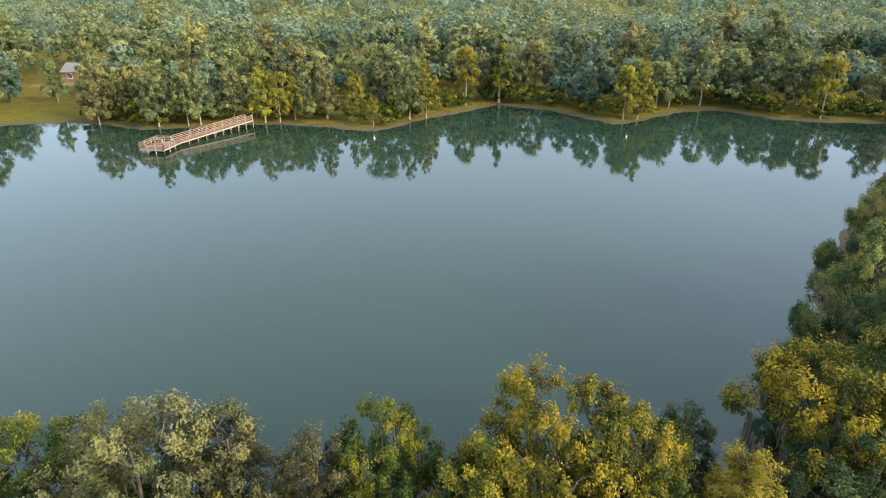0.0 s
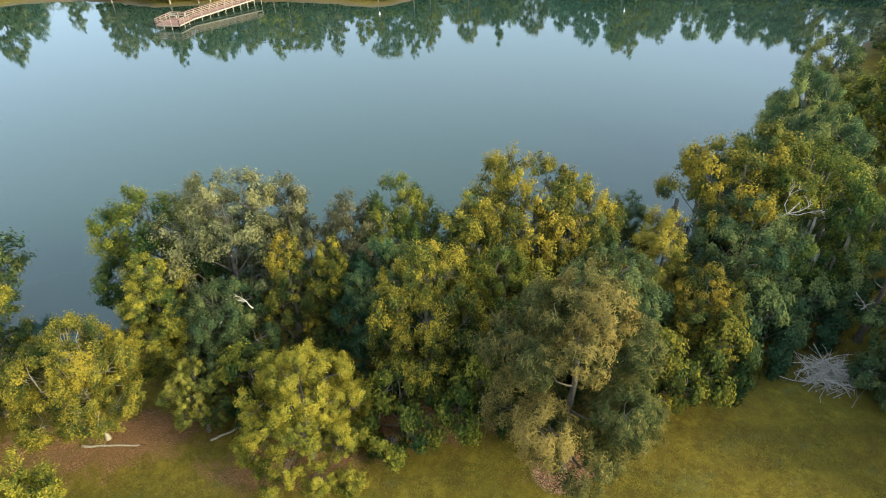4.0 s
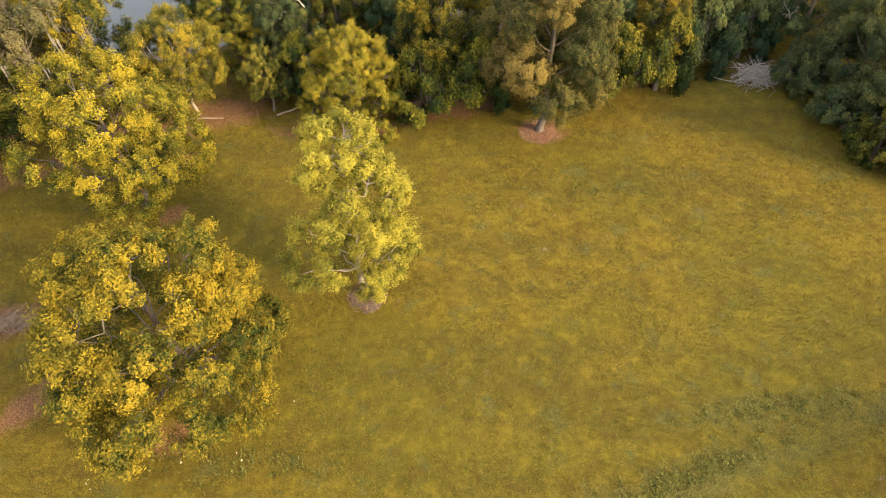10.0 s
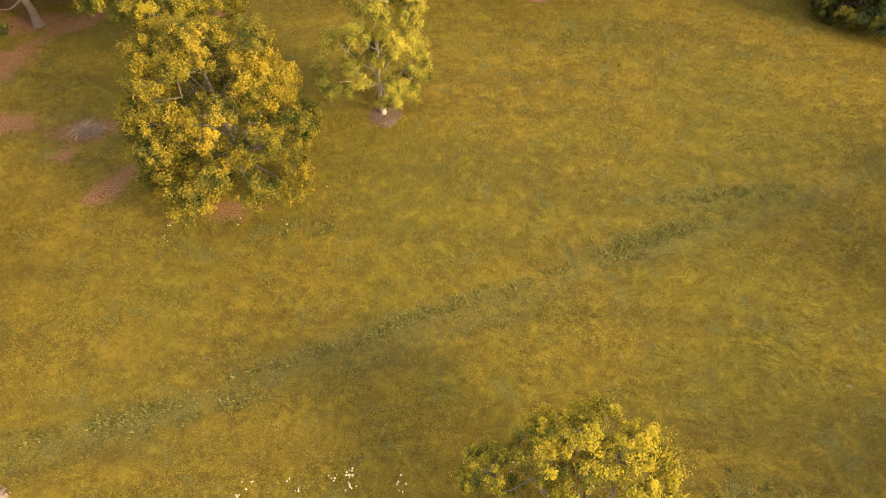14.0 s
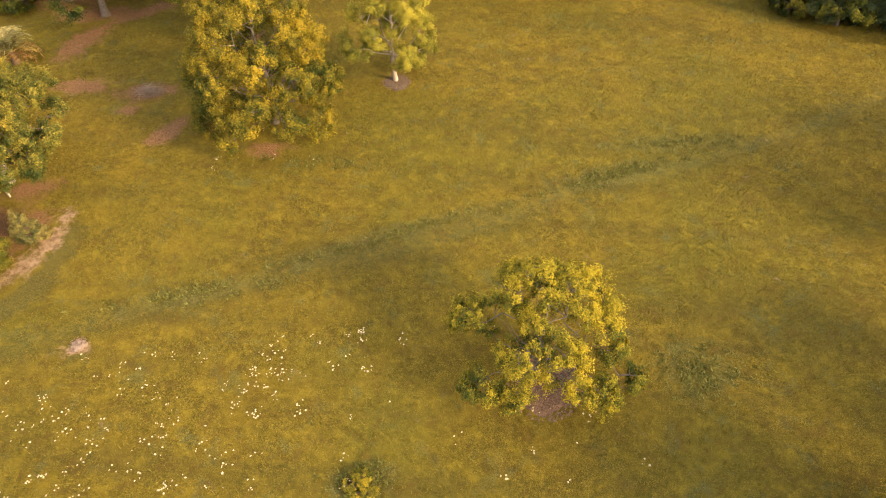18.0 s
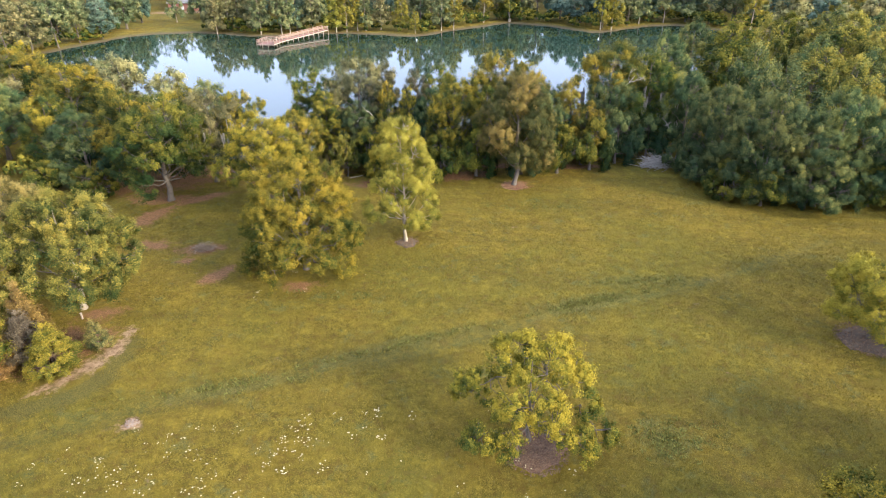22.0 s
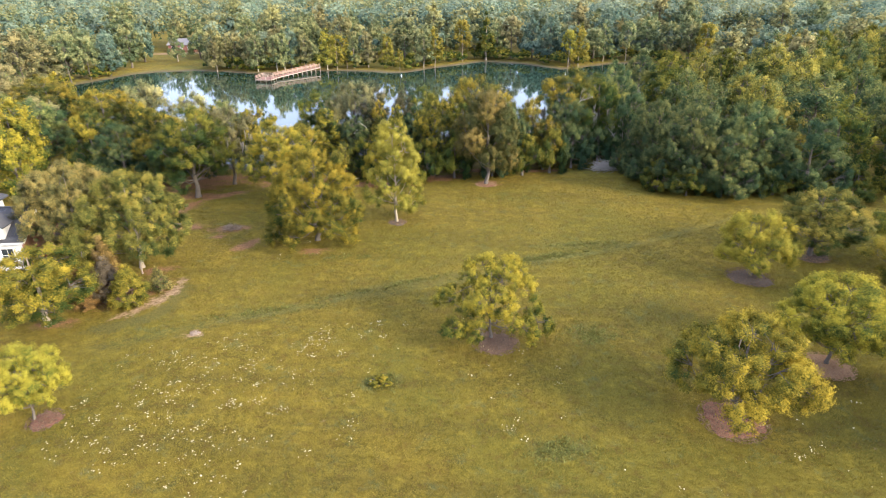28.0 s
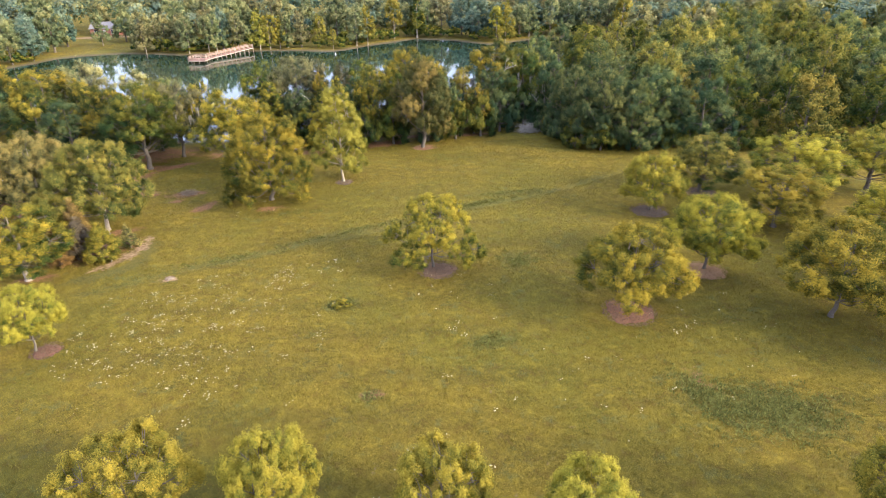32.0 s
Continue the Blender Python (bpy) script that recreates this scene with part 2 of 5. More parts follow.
M_SAND = plain("pale_sand", (0.14, 0.10, 0.068), (0.27, 0.21, 0.155), 0.95, 7, 0.5)
M_STICK = plain("weathered_stick", (0.15, 0.135, 0.11), (0.42, 0.375, 0.31), 0.9, 8, 0.4)
M_STICK_BROWN = plain("brown_stick", (0.12, 0.088, 0.058), (0.32, 0.24, 0.155), 0.9, 8, 0.4)
M_DOCK = plain("dock_timber", (0.16, 0.098, 0.074), (0.30, 0.200, 0.155), 0.85, 5, 0.3)
M_DECK = plain("deck_board", (0.15, 0.070, 0.054), (0.26, 0.135, 0.105), 0.85, 5, 0.3)
M_POST = plain("pale_timber", (0.21, 0.168, 0.130), (0.38, 0.315, 0.25), 0.85, 5, 0.3)
M_ROOF = plain("roof_shingle", (0.028, 0.027, 0.028), (0.066, 0.062, 0.064), 0.9, 12, 0.5)
M_TINROOF = plain("pale_roof", (0.13, 0.115, 0.10), (0.22, 0.195, 0.17), 0.6, 3, 0.2)
M_WALL = plain("white_siding", (0.54, 0.52, 0.49), (0.68, 0.66, 0.62), 0.7, 3, 0.1)
M_BRICK = plain("brick_red", (0.22, 0.09, 0.06), (0.36, 0.17, 0.12), 0.85, 10, 0.3)
M_GLASS = plain("window_glass", (0.02, 0.025, 0.03), (0.05, 0.055, 0.06), 0.08, 2, 0.0)
M_FLOWER = plain("flower_head", (0.33, 0.28, 0.14), (0.50, 0.425, 0.24), 0.8, 9, 0.1)
M_MOSS = plain("hanging_moss", (0.11, 0.098, 0.075), (0.25, 0.22, 0.175), 0.95, 9, 0.3)
M_CONCRETE = plain("concrete", (0.30, 0.28, 0.25), (0.46, 0.43, 0.39), 0.9, 2, 0.2)


# ---- mesh helpers ----
def mesh_from(name, verts, faces, mats=(), smooth=False):
    """A mesh from arrays; faces is an (n, 3) or (n, 4) array or a list of tuples."""
    me = bpy.data.meshes.new(name)
    if isinstance(faces, np.ndarray):
        k, nf = faces.shape[1], len(faces)
        me.vertices.add(len(verts))
        me.vertices.foreach_set("co", np.asarray(verts, np.float32).ravel())
        me.loops.add(nf * k)
        me.loops.foreach_set("vertex_index", faces.astype(np.int32).ravel())
        me.polygons.add(nf)
        me.polygons.foreach_set("loop_start", np.arange(0, nf * k, k, dtype=np.int32))
        me.update(calc_edges=True)
    else:
        me.from_pydata([tuple(v) for v in verts], [], faces)
        me.update()
    for m in mats:
        me.materials.append(m)
    if smooth:
        me.polygons.foreach_set("use_smooth", np.ones(len(me.polygons), bool))
    return me


def toned(me, values):
    """Marks each leaf's tone from growth and painted sunlight, one value a leaf: 0 dark, 1 light."""
    a = me.attributes.new("growth_light", "FLOAT", "FACE")
    a.data.foreach_set("value", np.asarray(values, np.float32))
    return me


def part(name, data, parent, mat=None, m=None, label=""):
    """One mesh object under a thing or a part. mat: a material of this object alone."""
    if isinstance(data, bmesh.types.BMesh):
        me = bpy.data.meshes.new(name)
        data.to_mesh(me)
        data.free()
        data = me
    ob = new(name, data)
    ob.parent = parent
    if m is not None:
        ob.matrix_basis = m
    if mat is not None:
        if len(data.materials) == 0:
            data.materials.append(None)
        ob.material_slots[0].link = "OBJECT"
        ob.material_slots[0].material = mat
    if label:
        ob["label"] = label
    return ob


def thing(name, x, y, z, label, category, rz=0.0, scale=(1, 1, 1), group="", kind=""):
    ob = new(name)
    ob.matrix_basis = Matrix.LocRotScale((x, y, z), Euler((0, 0, radians(rz))), Vector(scale))
    return tagged(ob, label, category, group, kind)


def tube(path, radii, sides=6):
    """A tapered tube along points, as arrays of vertices and quads."""
    path = np.asarray(path, float)
    n = len(path)
    way = np.gradient(path, axis=0)
    way /= np.linalg.norm(way, axis=1)[:, None] + 1e-9
    ref = np.where(np.abs(way[:, 2:3]) > 0.9, [[1.0, 0, 0]], [[0, 0, 1.0]])
    u = np.cross(way, ref)
    u /= np.linalg.norm(u, axis=1)[:, None] + 1e-9
    v = np.cross(way, u)
    a = np.arange(sides) * 2 * np.pi / sides
    ring = u[:, None] * np.cos(a)[None, :, None] + v[:, None] * np.sin(a)[None, :, None]
    verts = (path[:, None] + ring * np.asarray(radii, float)[:, None, None]).reshape(-1, 3)
    i, j = np.meshgrid(np.arange(n - 1), np.arange(sides), indexing="ij")
    k = (j + 1) % sides
    faces = np.stack([i * sides + j, i * sides + k, (i + 1) * sides + k, (i + 1) * sides + j], -1).reshape(-1, 4)
    return verts, faces


def joined(pieces):
    verts, faces, at = [], [], 0
    for v, f in pieces:
        verts.append(v), faces.append(f + at)
        at += len(v)
    return np.concatenate(verts), np.concatenate(faces)


def box_bm(sx, sy, sz, bevel=0.0, at=(0, 0, 0)):
    bm = bmesh.new()
    bmesh.ops.create_cube(bm, size=1, matrix=Matrix.Translation(at) @ Matrix.Diagonal((sx, sy, sz, 1)))
    if bevel:
        bmesh.ops.bevel(bm, geom=bm.edges[:], offset=bevel, segments=1, affect="EDGES")
    return bm


def leaf_quads(rng, centers, normals, length, width):
    """Pointed leaf blades: a four-cornered rhomb each, lying across its normal."""
    n = len(centers)
    t = rng.normal(size=(n, 3))
    t -= (t * normals).sum(1, keepdims=True) * normals
    t /= np.linalg.norm(t, axis=1)[:, None] + 1e-9
    b = np.cross(normals, t)
    s = rng.uniform(0.7, 1.3, (n, 1))
    L, W = t * length * s * 0.5, b * width * s * 0.5
    fold = normals * width * 0.18
    verts = np.stack([centers - L, centers + W + fold, centers + L, centers - W + fold], 1).reshape(-1, 3)
    return verts, np.arange(n * 4).reshape(-1, 4)


def leaf_blades(rng, centers, normals, length, width):
    """Small pointed leaves: one three-cornered blade each."""
    n = len(centers)
    t = rng.normal(size=(n, 3))
    t -= (t * normals).sum(1, keepdims=True) * normals
    t /= np.linalg.norm(t, axis=1)[:, None] + 1e-9
    b = np.cross(normals, t)
    s = rng.uniform(0.7, 1.3, (n, 1))
    L, W = t * length * s * 0.5, b * width * s * 0.56
    verts = np.stack([centers - L * 0.8 - W, centers - L * 0.8 + W, centers + L * 1.1], 1).reshape(-1, 3)
    return verts, np.arange(n * 3).reshape(-1, 3)


def make_lobes(rng, shape):
    """Lobes of a crown that fills a unit: height 1, half-width 1. Rows of x, y, z, r (r in widths), z squash."""
    rows = []
    if shape in ("round", "broad"):
        low = 0.34 if shape == "round" else 0.41
        tiers = ((5, low, 0.56, 0.36), (7, 0.52, 0.64, 0.36), (6, 0.70, 0.46, 0.36), (3, 0.79, 0.20, 0.38), (2, 0.55, 0.12, 0.55))
        for count, h0, d0, r0 in tiers:
            turn = rng.uniform(0, 6.28)
            for k in range(count):
                a = turn + k * 2 * math.pi / count + rng.uniform(-0.3, 0.3)
                d, h = d0 * rng.uniform(0.75, 1.18), h0 + rng.uniform(-0.07, 0.07)
                rows.append((math.cos(a) * d, math.sin(a) * d, h, r0 * rng.uniform(0.8, 1.15)))
    elif shape == "open":
        # separate limbs with gaps between them, the lowest hanging near the grass
        for a, d, h, r in ((52, 0.42, 0.76, 0.40), (107, 0.46, 0.80, 0.36), (160, 0.54, 0.60, 0.38), (157, 0.86, 0.42, 0.30), (140, 0.68, 0.36, 0.26), (276, 0.26, 0.60, 0.40), (18, 0.55, 0.62, 0.36),
                           (209, 0.66, 0.30, 0.32), (327, 0.66, 0.28, 0.30), (344, 0.86, 0.30, 0.28), (244, 0.56, 0.34, 0.28), (75, 0.70, 0.52, 0.34), (20, 0.20, 0.70, 0.36), (190, 0.24, 0.50, 0.36), (5, 0.62, 0.42, 0.30),
                           (300, 0.46, 0.46, 0.34), (230, 0.36, 0.62, 0.38), (95, 0.25, 0.66, 0.40), (130, 0.52, 0.72, 0.34)):
            rows.append((math.cos(radians(a)) * d, math.sin(radians(a)) * d, h, r))
    elif shape == "tall":
        for k in range(24):
            f = k / 23
            a, h = k * 2.4 + rng.uniform(-0.4, 0.4), 0.17 + 0.73 * f
            d = 0.64 * math.sin(math.pi * (0.38 + 0.58 * f)) * rng.uniform(0.75, 1.15)
            rows.append((math.cos(a) * d, math.sin(a) * d, h, (0.43 - 0.18 * f) * rng.uniform(0.8, 1.2)))
            if k % 4 == 1:
                rows.append((0.2 * math.cos(a + 3), 0.2 * math.sin(a + 3), h, 0.34))
    elif shape == "skirt":
        for k in range(18):
            f = k / 17
            a, h = k * 2.4, 0.14 + 0.72 * f
            d = (0.66 - 0.5 * f ** 2) * rng.uniform(0.8, 1.2)
            rows.append((math.cos(a) * d, math.sin(a) * d, h, rng.uniform(0.32, 0.44) * (1 - 0.25 * f)))
    elif shape == "stem":
        for k in range(9):
            f = k / 8
            a, h = k * 2.4, 0.36 + 0.52 * f
            d = (0.50 - 0.36 * f) * rng.uniform(0.8, 1.2)
            rows.append((math.cos(a) * d, math.sin(a) * d, h, (0.55 - 0.2 * f) * rng.uniform(0.85, 1.15)))
    elif shape == "pine":
        for k in range(20):
            f = k / 19
            a, h = k * 2.4, 0.29 + 0.61 * f
            d = 0.66 * math.sin(math.pi * (0.28 + 0.66 * f)) * rng.uniform(0.85, 1.15)
            rows.append((math.cos(a) * d, math.sin(a) * d, h, rng.uniform(0.28, 0.40) * (1 - 0.25 * f)))
    elif shape in ("dome", "raised"):
        low = 0.07 if shape == "dome" else 0.32
        for k in range(30):
            f = (k + 0.5) / 30
            a, h = k * 2.4, low + (0.84 - low) * f
            d = 0.72 * math.sqrt(max(0.0, 1 - f ** 2.2)) * rng.uniform(0.85, 1.1)
            rows.append((math.cos(a) * d, math.sin(a) * d, h, rng.uniform(0.24, 0.36)))
        rows.append((0, 0, 0.45, 0.62))
    elif shape == "shrub":
        for k in range(9):
            a, h = k * 2.4, [0.28, 0.45, 0.68][k % 3] + rng.uniform(-0.05, 0.05)
            d = [0.55, 0.5, 0.2][k % 3] * rng.uniform(0.8, 1.15)
            rows.append((math.cos(a) * d, math.sin(a) * d, h, rng.uniform(0.40, 0.52)))
    elif shape == "spire":
        for k in range(12):
            f = k / 11
            a, h = k * 2.4, 0.16 + 0.76 * f
            d = 0.35 * (1 - f)
            rows.append((math.cos(a) * d, math.sin(a) * d, h, 0.62 * (1 - f) + 0.12))
    return np.array(rows)


def make_tree(seed, shape, H, R, tufts, leaves, leaf, tuft_r, limbs=9, trunk_r=None, lean=(0, 0), needle=False, first=0.25, billows=6, even=0.42):
    """Meshes of one tree: trunk, branches, crown. H: height, R: half the crown's width, in metres."""
    rng = np.random.default_rng(seed)
    lobes = make_lobes(rng, shape)
    fine = leaf[0] < 0.3
    C = lobes[:, :3] * [R, R, H]
    C[:, :2] += np.array(lean) * (C[:, 2:3] / H)
    rad = lobes[:, 3] * R
    # each lobe breaks up into billows; tuft centres lie on their outer skin
    A, arad = C, rad
    if billows:
        i = np.repeat(np.arange(len(C)), billows)
        d = rng.normal(size=(len(i), 3)) * 0.75 + C[i] * [1, 1, 0] / (0.9 * R) + [0, 0, 0.14]
        d /= np.linalg.norm(d, axis=1)[:, None]
        A, arad = C[i] + d * (rad[i] * rng.uniform(0.58, 0.74, len(i)))[:, None] * [1, 1, 0.9], rad[i] * rng.uniform(0.34, 0.52, len(i))
    pts, nrm, own = [], [], []
    while sum(map(len, pts)) < tufts:
        k = rng.choice(len(A), tufts, p=arad ** 2 / (arad ** 2).sum())
        d = rng.normal(size=(tufts, 3))
        d[:, 2] += 0.22
        d /= np.linalg.norm(d, axis=1)[:, None]
        r = arad[k] * rng.uniform(0.76, 1.04, tufts)
        p = A[k] + d * r[:, None] * [1, 1, 0.85]
        dist = np.linalg.norm(p[:, None] - A[None], axis=2) / arad[None]
        ok = (dist.min(1) > 0.70) & (p[:, 2] > 0.035 * H)
        if billows:
            ok &= (np.linalg.norm(p[:, None] - C[None], axis=2) / rad[None]).min(1) > 0.60
        pts.append(p[ok]), nrm.append(d[ok]), own.append(k[ok])
    P, D = np.concatenate(pts)[:tufts], np.concatenate(nrm)[:tufts]
    lobe_of = np.linalg.norm(P[:, None] - C[None], axis=2).argmin(1)
    top = P[:, 2].max()
    # new growth ahead on some limbs; upper and outer crown painted lighter as if sunlit
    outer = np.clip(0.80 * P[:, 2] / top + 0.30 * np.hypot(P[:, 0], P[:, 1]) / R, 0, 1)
    growth_tone = 0.14 * rng.random(tufts) + 0.24 * rng.random(len(A))[np.concatenate(own)[:tufts]] + even * rng.random(len(C))[lobe_of] + 0.42 * outer + 0.6 * (0.42 - even)
    P[:, 2] *= (H - tuft_r * 0.3) / top
    # trunk
    r0 = trunk_r or 0.018 * H + 0.06
    hs = np.linspace(0, 0.86, 8)
    wob = rng.normal(0, 0.02 * R, (8, 2)).cumsum(0)
    wob[0] = 0
    tp = np.column_stack([wob[:, 0] + lean[0] * hs, wob[:, 1] + lean[1] * hs, hs * H])
    tr = r0 * (1 - 0.86 * hs / 0.86)
    tr[0] *= 1.55
    tp = np.insert(tp, 1, [tp[0, 0], tp[0, 1], 0.35], 0)
    tr = np.insert(tr, 1, r0 * 1.02)
    tp[0, 2] = -0.15
    trunk = tube(tp, np.maximum(tr, 0.02), 9)
    # limbs to lobe centres, twigs to tufts
    pieces, nodes = [], []
    order = np.argsort(C[:, 2])
    for c, (i) in enumerate(order):
        z0 = max(first * H * 0.8, C[i, 2] - 0.75 * np.hypot(*C[i, :2]) - 0.05 * H)
        z0 = min(z0, 0.8 * H)
        s = np.array([np.interp(z0, tp[:, 2], tp[:, 0]), np.interp(z0, tp[:, 2], tp[:, 1]), z0])
        f = np.linspace(0, 1, 6)[:, None]
        bend = np.array([0, 0, -0.12 * np.hypot(*C[i, :2])])
        path = s + (C[i] - s) * f + bend * np.sin(f * np.pi) + rng.normal(0, 0.03 * R, (6, 3)) * f
        w = max(0.024, r0 * (1 - z0 / H) * 0.40)
        pieces.append(tube(path, np.linspace(w, w * 0.28, 6), 5 if fine else 3))
        nodes.append(path[2:])
    nodes = np.concatenate(nodes)
    step = max(1, tufts // (90 if fine else 24))
    for p in P[::step]:
        near = nodes[np.linalg.norm(nodes - p, axis=1).argmin()]
        mid = (near + p) / 2 + rng.normal(0, 0.08 * R, 3) * 0.6
        pieces.append(tube([near, mid, p], [0.035, 0.024, 0.010], 3))
    branches = joined(pieces)
    # leaves
    k = np.repeat(np.arange(tufts), leaves)
    n = len(k)
    size = rng.uniform(0.65, 1.3, tufts)[k, None]
    off = rng.normal(size=(n, 3))
    off /= np.linalg.norm(off, axis=1)[:, None]
    if needle:
        ctr = P[k] + off * tuft_r * size * 0.5
        nn = np.cross(off, rng.normal(size=(n, 3)))
        nn /= np.linalg.norm(nn, axis=1)[:, None]
        b = nn * leaf[1] * 0.5
        a = P[k] + off * 0.05
        tip = P[k] + off * leaf[0] * size * [1, 1, 0.9] + [0, 0, 0.06]
        verts = np.stack([a - b, a + b, tip], 1).reshape(-1, 3)
        crown = verts, np.arange(n * 3).reshape(-1, 3)
        tip_side = off[:, 2]
    else:
        spray = D[k] + [0, 0, 0.45]
        spray /= np.linalg.norm(spray, axis=1)[:, None]
        along = (off * spray).sum(1, keepdims=True)
        reach = rng.uniform(0.15, 1.0, (n, 1)) ** 0.75
        ctr = P[k] + (off * 0.92 + spray * along * 0.42) * reach * tuft_r * size
        tip_side = (along * reach)[:, 0]
        nn = off * 0.45 + D[k] * 0.85 + [0, 0, 0.35] + rng.normal(0, 0.38, (n, 3))
        nn /= np.linalg.norm(nn, axis=1)[:, None]
        crown = leaf_blades(rng, ctr, nn, *leaf)
    return (mesh_from("trunk", *trunk, smooth=True), mesh_from("branchwork", *branches, smooth=True), toned(mesh_from("crown", *crown), 0.11 + 0.52 * growth_tone[k] + 0.12 * tip_side + rng.normal(0, 0.05, n)), H, R)


KIND = {}


def tree_kind(key, *args, **kw):
    KIND[key] = make_tree(*args, **kw)


def plant(kind, x, y, h, r, leaf, label, rz=None, bark="grey", name="tree", category="tree", group="", z=None):
    """One tree: trunk, branches and crown under an empty at its foot."""
    trunk, branches, crown, H, R = KIND[kind]
    rz = (x * 37.7 + y * 91.3) % 360 if rz is None else rz
    root = thing(name, x, y, height(x, y) if z is None else z, label, category, rz, (r / R, r / R, h / H), group)
    part("trunk", trunk, root, BARK[bark])
    part("branchwork", branches, root, BARK["tan" if bark == "pale" else "grey" if bark == "tan" else bark])
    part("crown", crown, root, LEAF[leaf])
    return root


# ---- lake and ground ----
LAKE = np.array([(-21, 22.5), (-12, 28), (0, 31), (12, 32.5), (19, 33), (25, 37), (32, 48), (41, 62), (55, 80), (72, 100), (86, 118), (88, 127),
                 (76, 128), (68, 130), (60, 139), (52, 138), (47, 134), (40, 128), (34, 125), (29, 131), (24, 137), (16, 142), (12, 144), (6, 138),
                 (0, 132), (-5, 127), (-10, 120), (-15, 118), (-22, 121), (-30, 123), (-40, 123), (-50, 119.5), (-57, 118), (-66, 122), (-76, 124),
                 (-86, 121), (-90, 117), (-95, 100), (-98, 87), (-92, 70), (-74, 54), (-52, 40), (-34, 32), (-27, 24)], float)


def lake_distance(x, y):
    """Metres to the shore; below zero in the lake."""
    x, y = np.atleast_1d(np.asarray(x, float)), np.atleast_1d(np.asarray(y, float))
    best, inside = np.full(x.shape, 1e9), np.zeros(x.shape, bool)
    for (ax, ay), (bx, by) in zip(LAKE, np.roll(LAKE, -1, 0)):
        dx, dy = bx - ax, by - ay
        f = np.clip(((x - ax) * dx + (y - ay) * dy) / (dx * dx + dy * dy), 0, 1)
        best = np.minimum(best, np.hypot(x - ax - f * dx, y - ay - f * dy))
        cross = ((ay > y) != (by > y)) & (x < (bx - ax) * (y - ay) / (by - ay + 1e-12) + ax)
        inside ^= cross
    return np.where(inside, -best, best)


DITCH = [(-18.5, -24.4), (-16.3, -23.4), (-11.9, -20.9), (-7.3, -19.1), (-2.4, -16.8), (1.8, -15.6), (8.1, -12.5), (11.5, -10.3), (18.8, -7.4), (27.2, -3.2), (35.7, 2.2)]


def ditch_distance(x, y):
    """Metres to the shallow old furrow across the meadow."""
    best = np.full(x.shape, 1e9)
    for (ax, ay), (bx, by) in zip(DITCH, DITCH[1:]):
        f = np.clip(((x - ax) * (bx - ax) + (y - ay) * (by - ay)) / ((bx - ax) ** 2 + (by - ay) ** 2), 0, 1)
        best = np.minimum(best, np.hypot(x - ax - f * (bx - ax), y - ay - f * (by - ay)))
    return best


def heights(x, y):
    x, y = np.atleast_1d(np.asarray(x, float)), np.atleast_1d(np.asarray(y, float))
    d = lake_distance(x, y) + 0.5 * np.sin(x * 0.9 + np.sin(y * 0.5)) * np.sin(y * 0.8 + 1.3 * np.sin(x * 0.37))
    z = np.where(d > 0, -1.0 + 1.0 * (1 - np.exp(-d / 3.5)), -1.0 + np.maximum(d * 0.3, -2.5))
    z -= 0.10 * np.exp(-(ditch_distance(x, y) / 0.45) ** 2)
    z -= 0.55 * np.clip((y + 6) / 20, 0, 1) * np.clip((y + 6) / 20, 0, 1) * np.clip(d / 8, 0, 1)
    z += 0.07 * np.sin(x * 0.31 + 1.0) * np.sin(y * 0.27) * (d > 3)
    return z


def height(x, y):
    return float(heights(x, y)[0])


def blob_mask(X, Y, rows):
    """Soft-edged patches, rows of x, y, half-length, half-width, turn: 1 inside, falling to 0."""
    out = np.zeros_like(X)
    for x, y, a, b, turn in rows:
        c, s = math.cos(radians(turn)), math.sin(radians(turn))
        u, v = (X - x) * c + (Y - y) * s, -(X - x) * s + (Y - y) * c
        out = np.maximum(out, 1.35 - np.hypot(u / a, v / b))
    return np.clip(out, 0, 1)


def axis(lo, hi, step, far):
    """Close steps from lo to hi, then ever wider ones out to far."""
    mid = np.arange(lo, hi + step / 2, step)
    out = [step]
    while sum(out) < far:
        out.append(out[-1] * 1.35)
    w = np.cumsum(out)
    return np.concatenate([lo - w[::-1], mid, hi + w])


# soft-edged patches of the meadow: x, y, half-length, half-width, turn
BARE = [(-14, 15.5, 7, 2.4, 12), (-4, 14.4, 5, 1.8, 0), (3, 17.4, 6, 1.7, 5), (10, 20.8, 6, 1.1, 0), (9.9, 14.7, 2.2, 1.4, 0), (-24.8, 4.0, 3.8, 1.5, 80), (-22, 9.0, 3.4, 1.3, 40), (-26, 8.6, 4, 1.6, 10),
        (-21.9, -1.9, 2.5, 1.1, 5), (-13.9, -6.4, 2.3, 1.0, 56), (-17, -2.2, 2.4, 1.2, 10), (-17.7, -4.3, 1.1, 0.6, 20), (-12.7, 10.8, 1.5, 0.8, 30), (-11.9, 5.4, 1.4, 0.7, 75), (-7.0, -8.0, 1.6, 0.9, 0),
        (-21, -16.5, 4, 2.8, 30), (-19.2, -15.6, 2.6, 2.0, 30), (-23.4, -21.4, 2.2, 0.8, 10), (4.8, -38.3, 0.9, 0.6, 0), (-30, 14, 10, 5, 20), (16, 20.6, 5, 0.9, 10), (24.6, -38.6, 1.6, 0.5, -60), (-20.0, -12.1, 1.9, 0.9, 20)]
SAND = [(-12.2, -22.4, 0.9, 0.5, 10), (-16.9, -14.4, 1.1, 0.6, 95), (-16.8, -16.3, 1.3, 0.85, 82), (-17.2, -18.0, 1.3, 0.85, 68), (-18.3, -19.6, 1.5, 0.7, 45), (-100, 168, 14, 5, 10)]
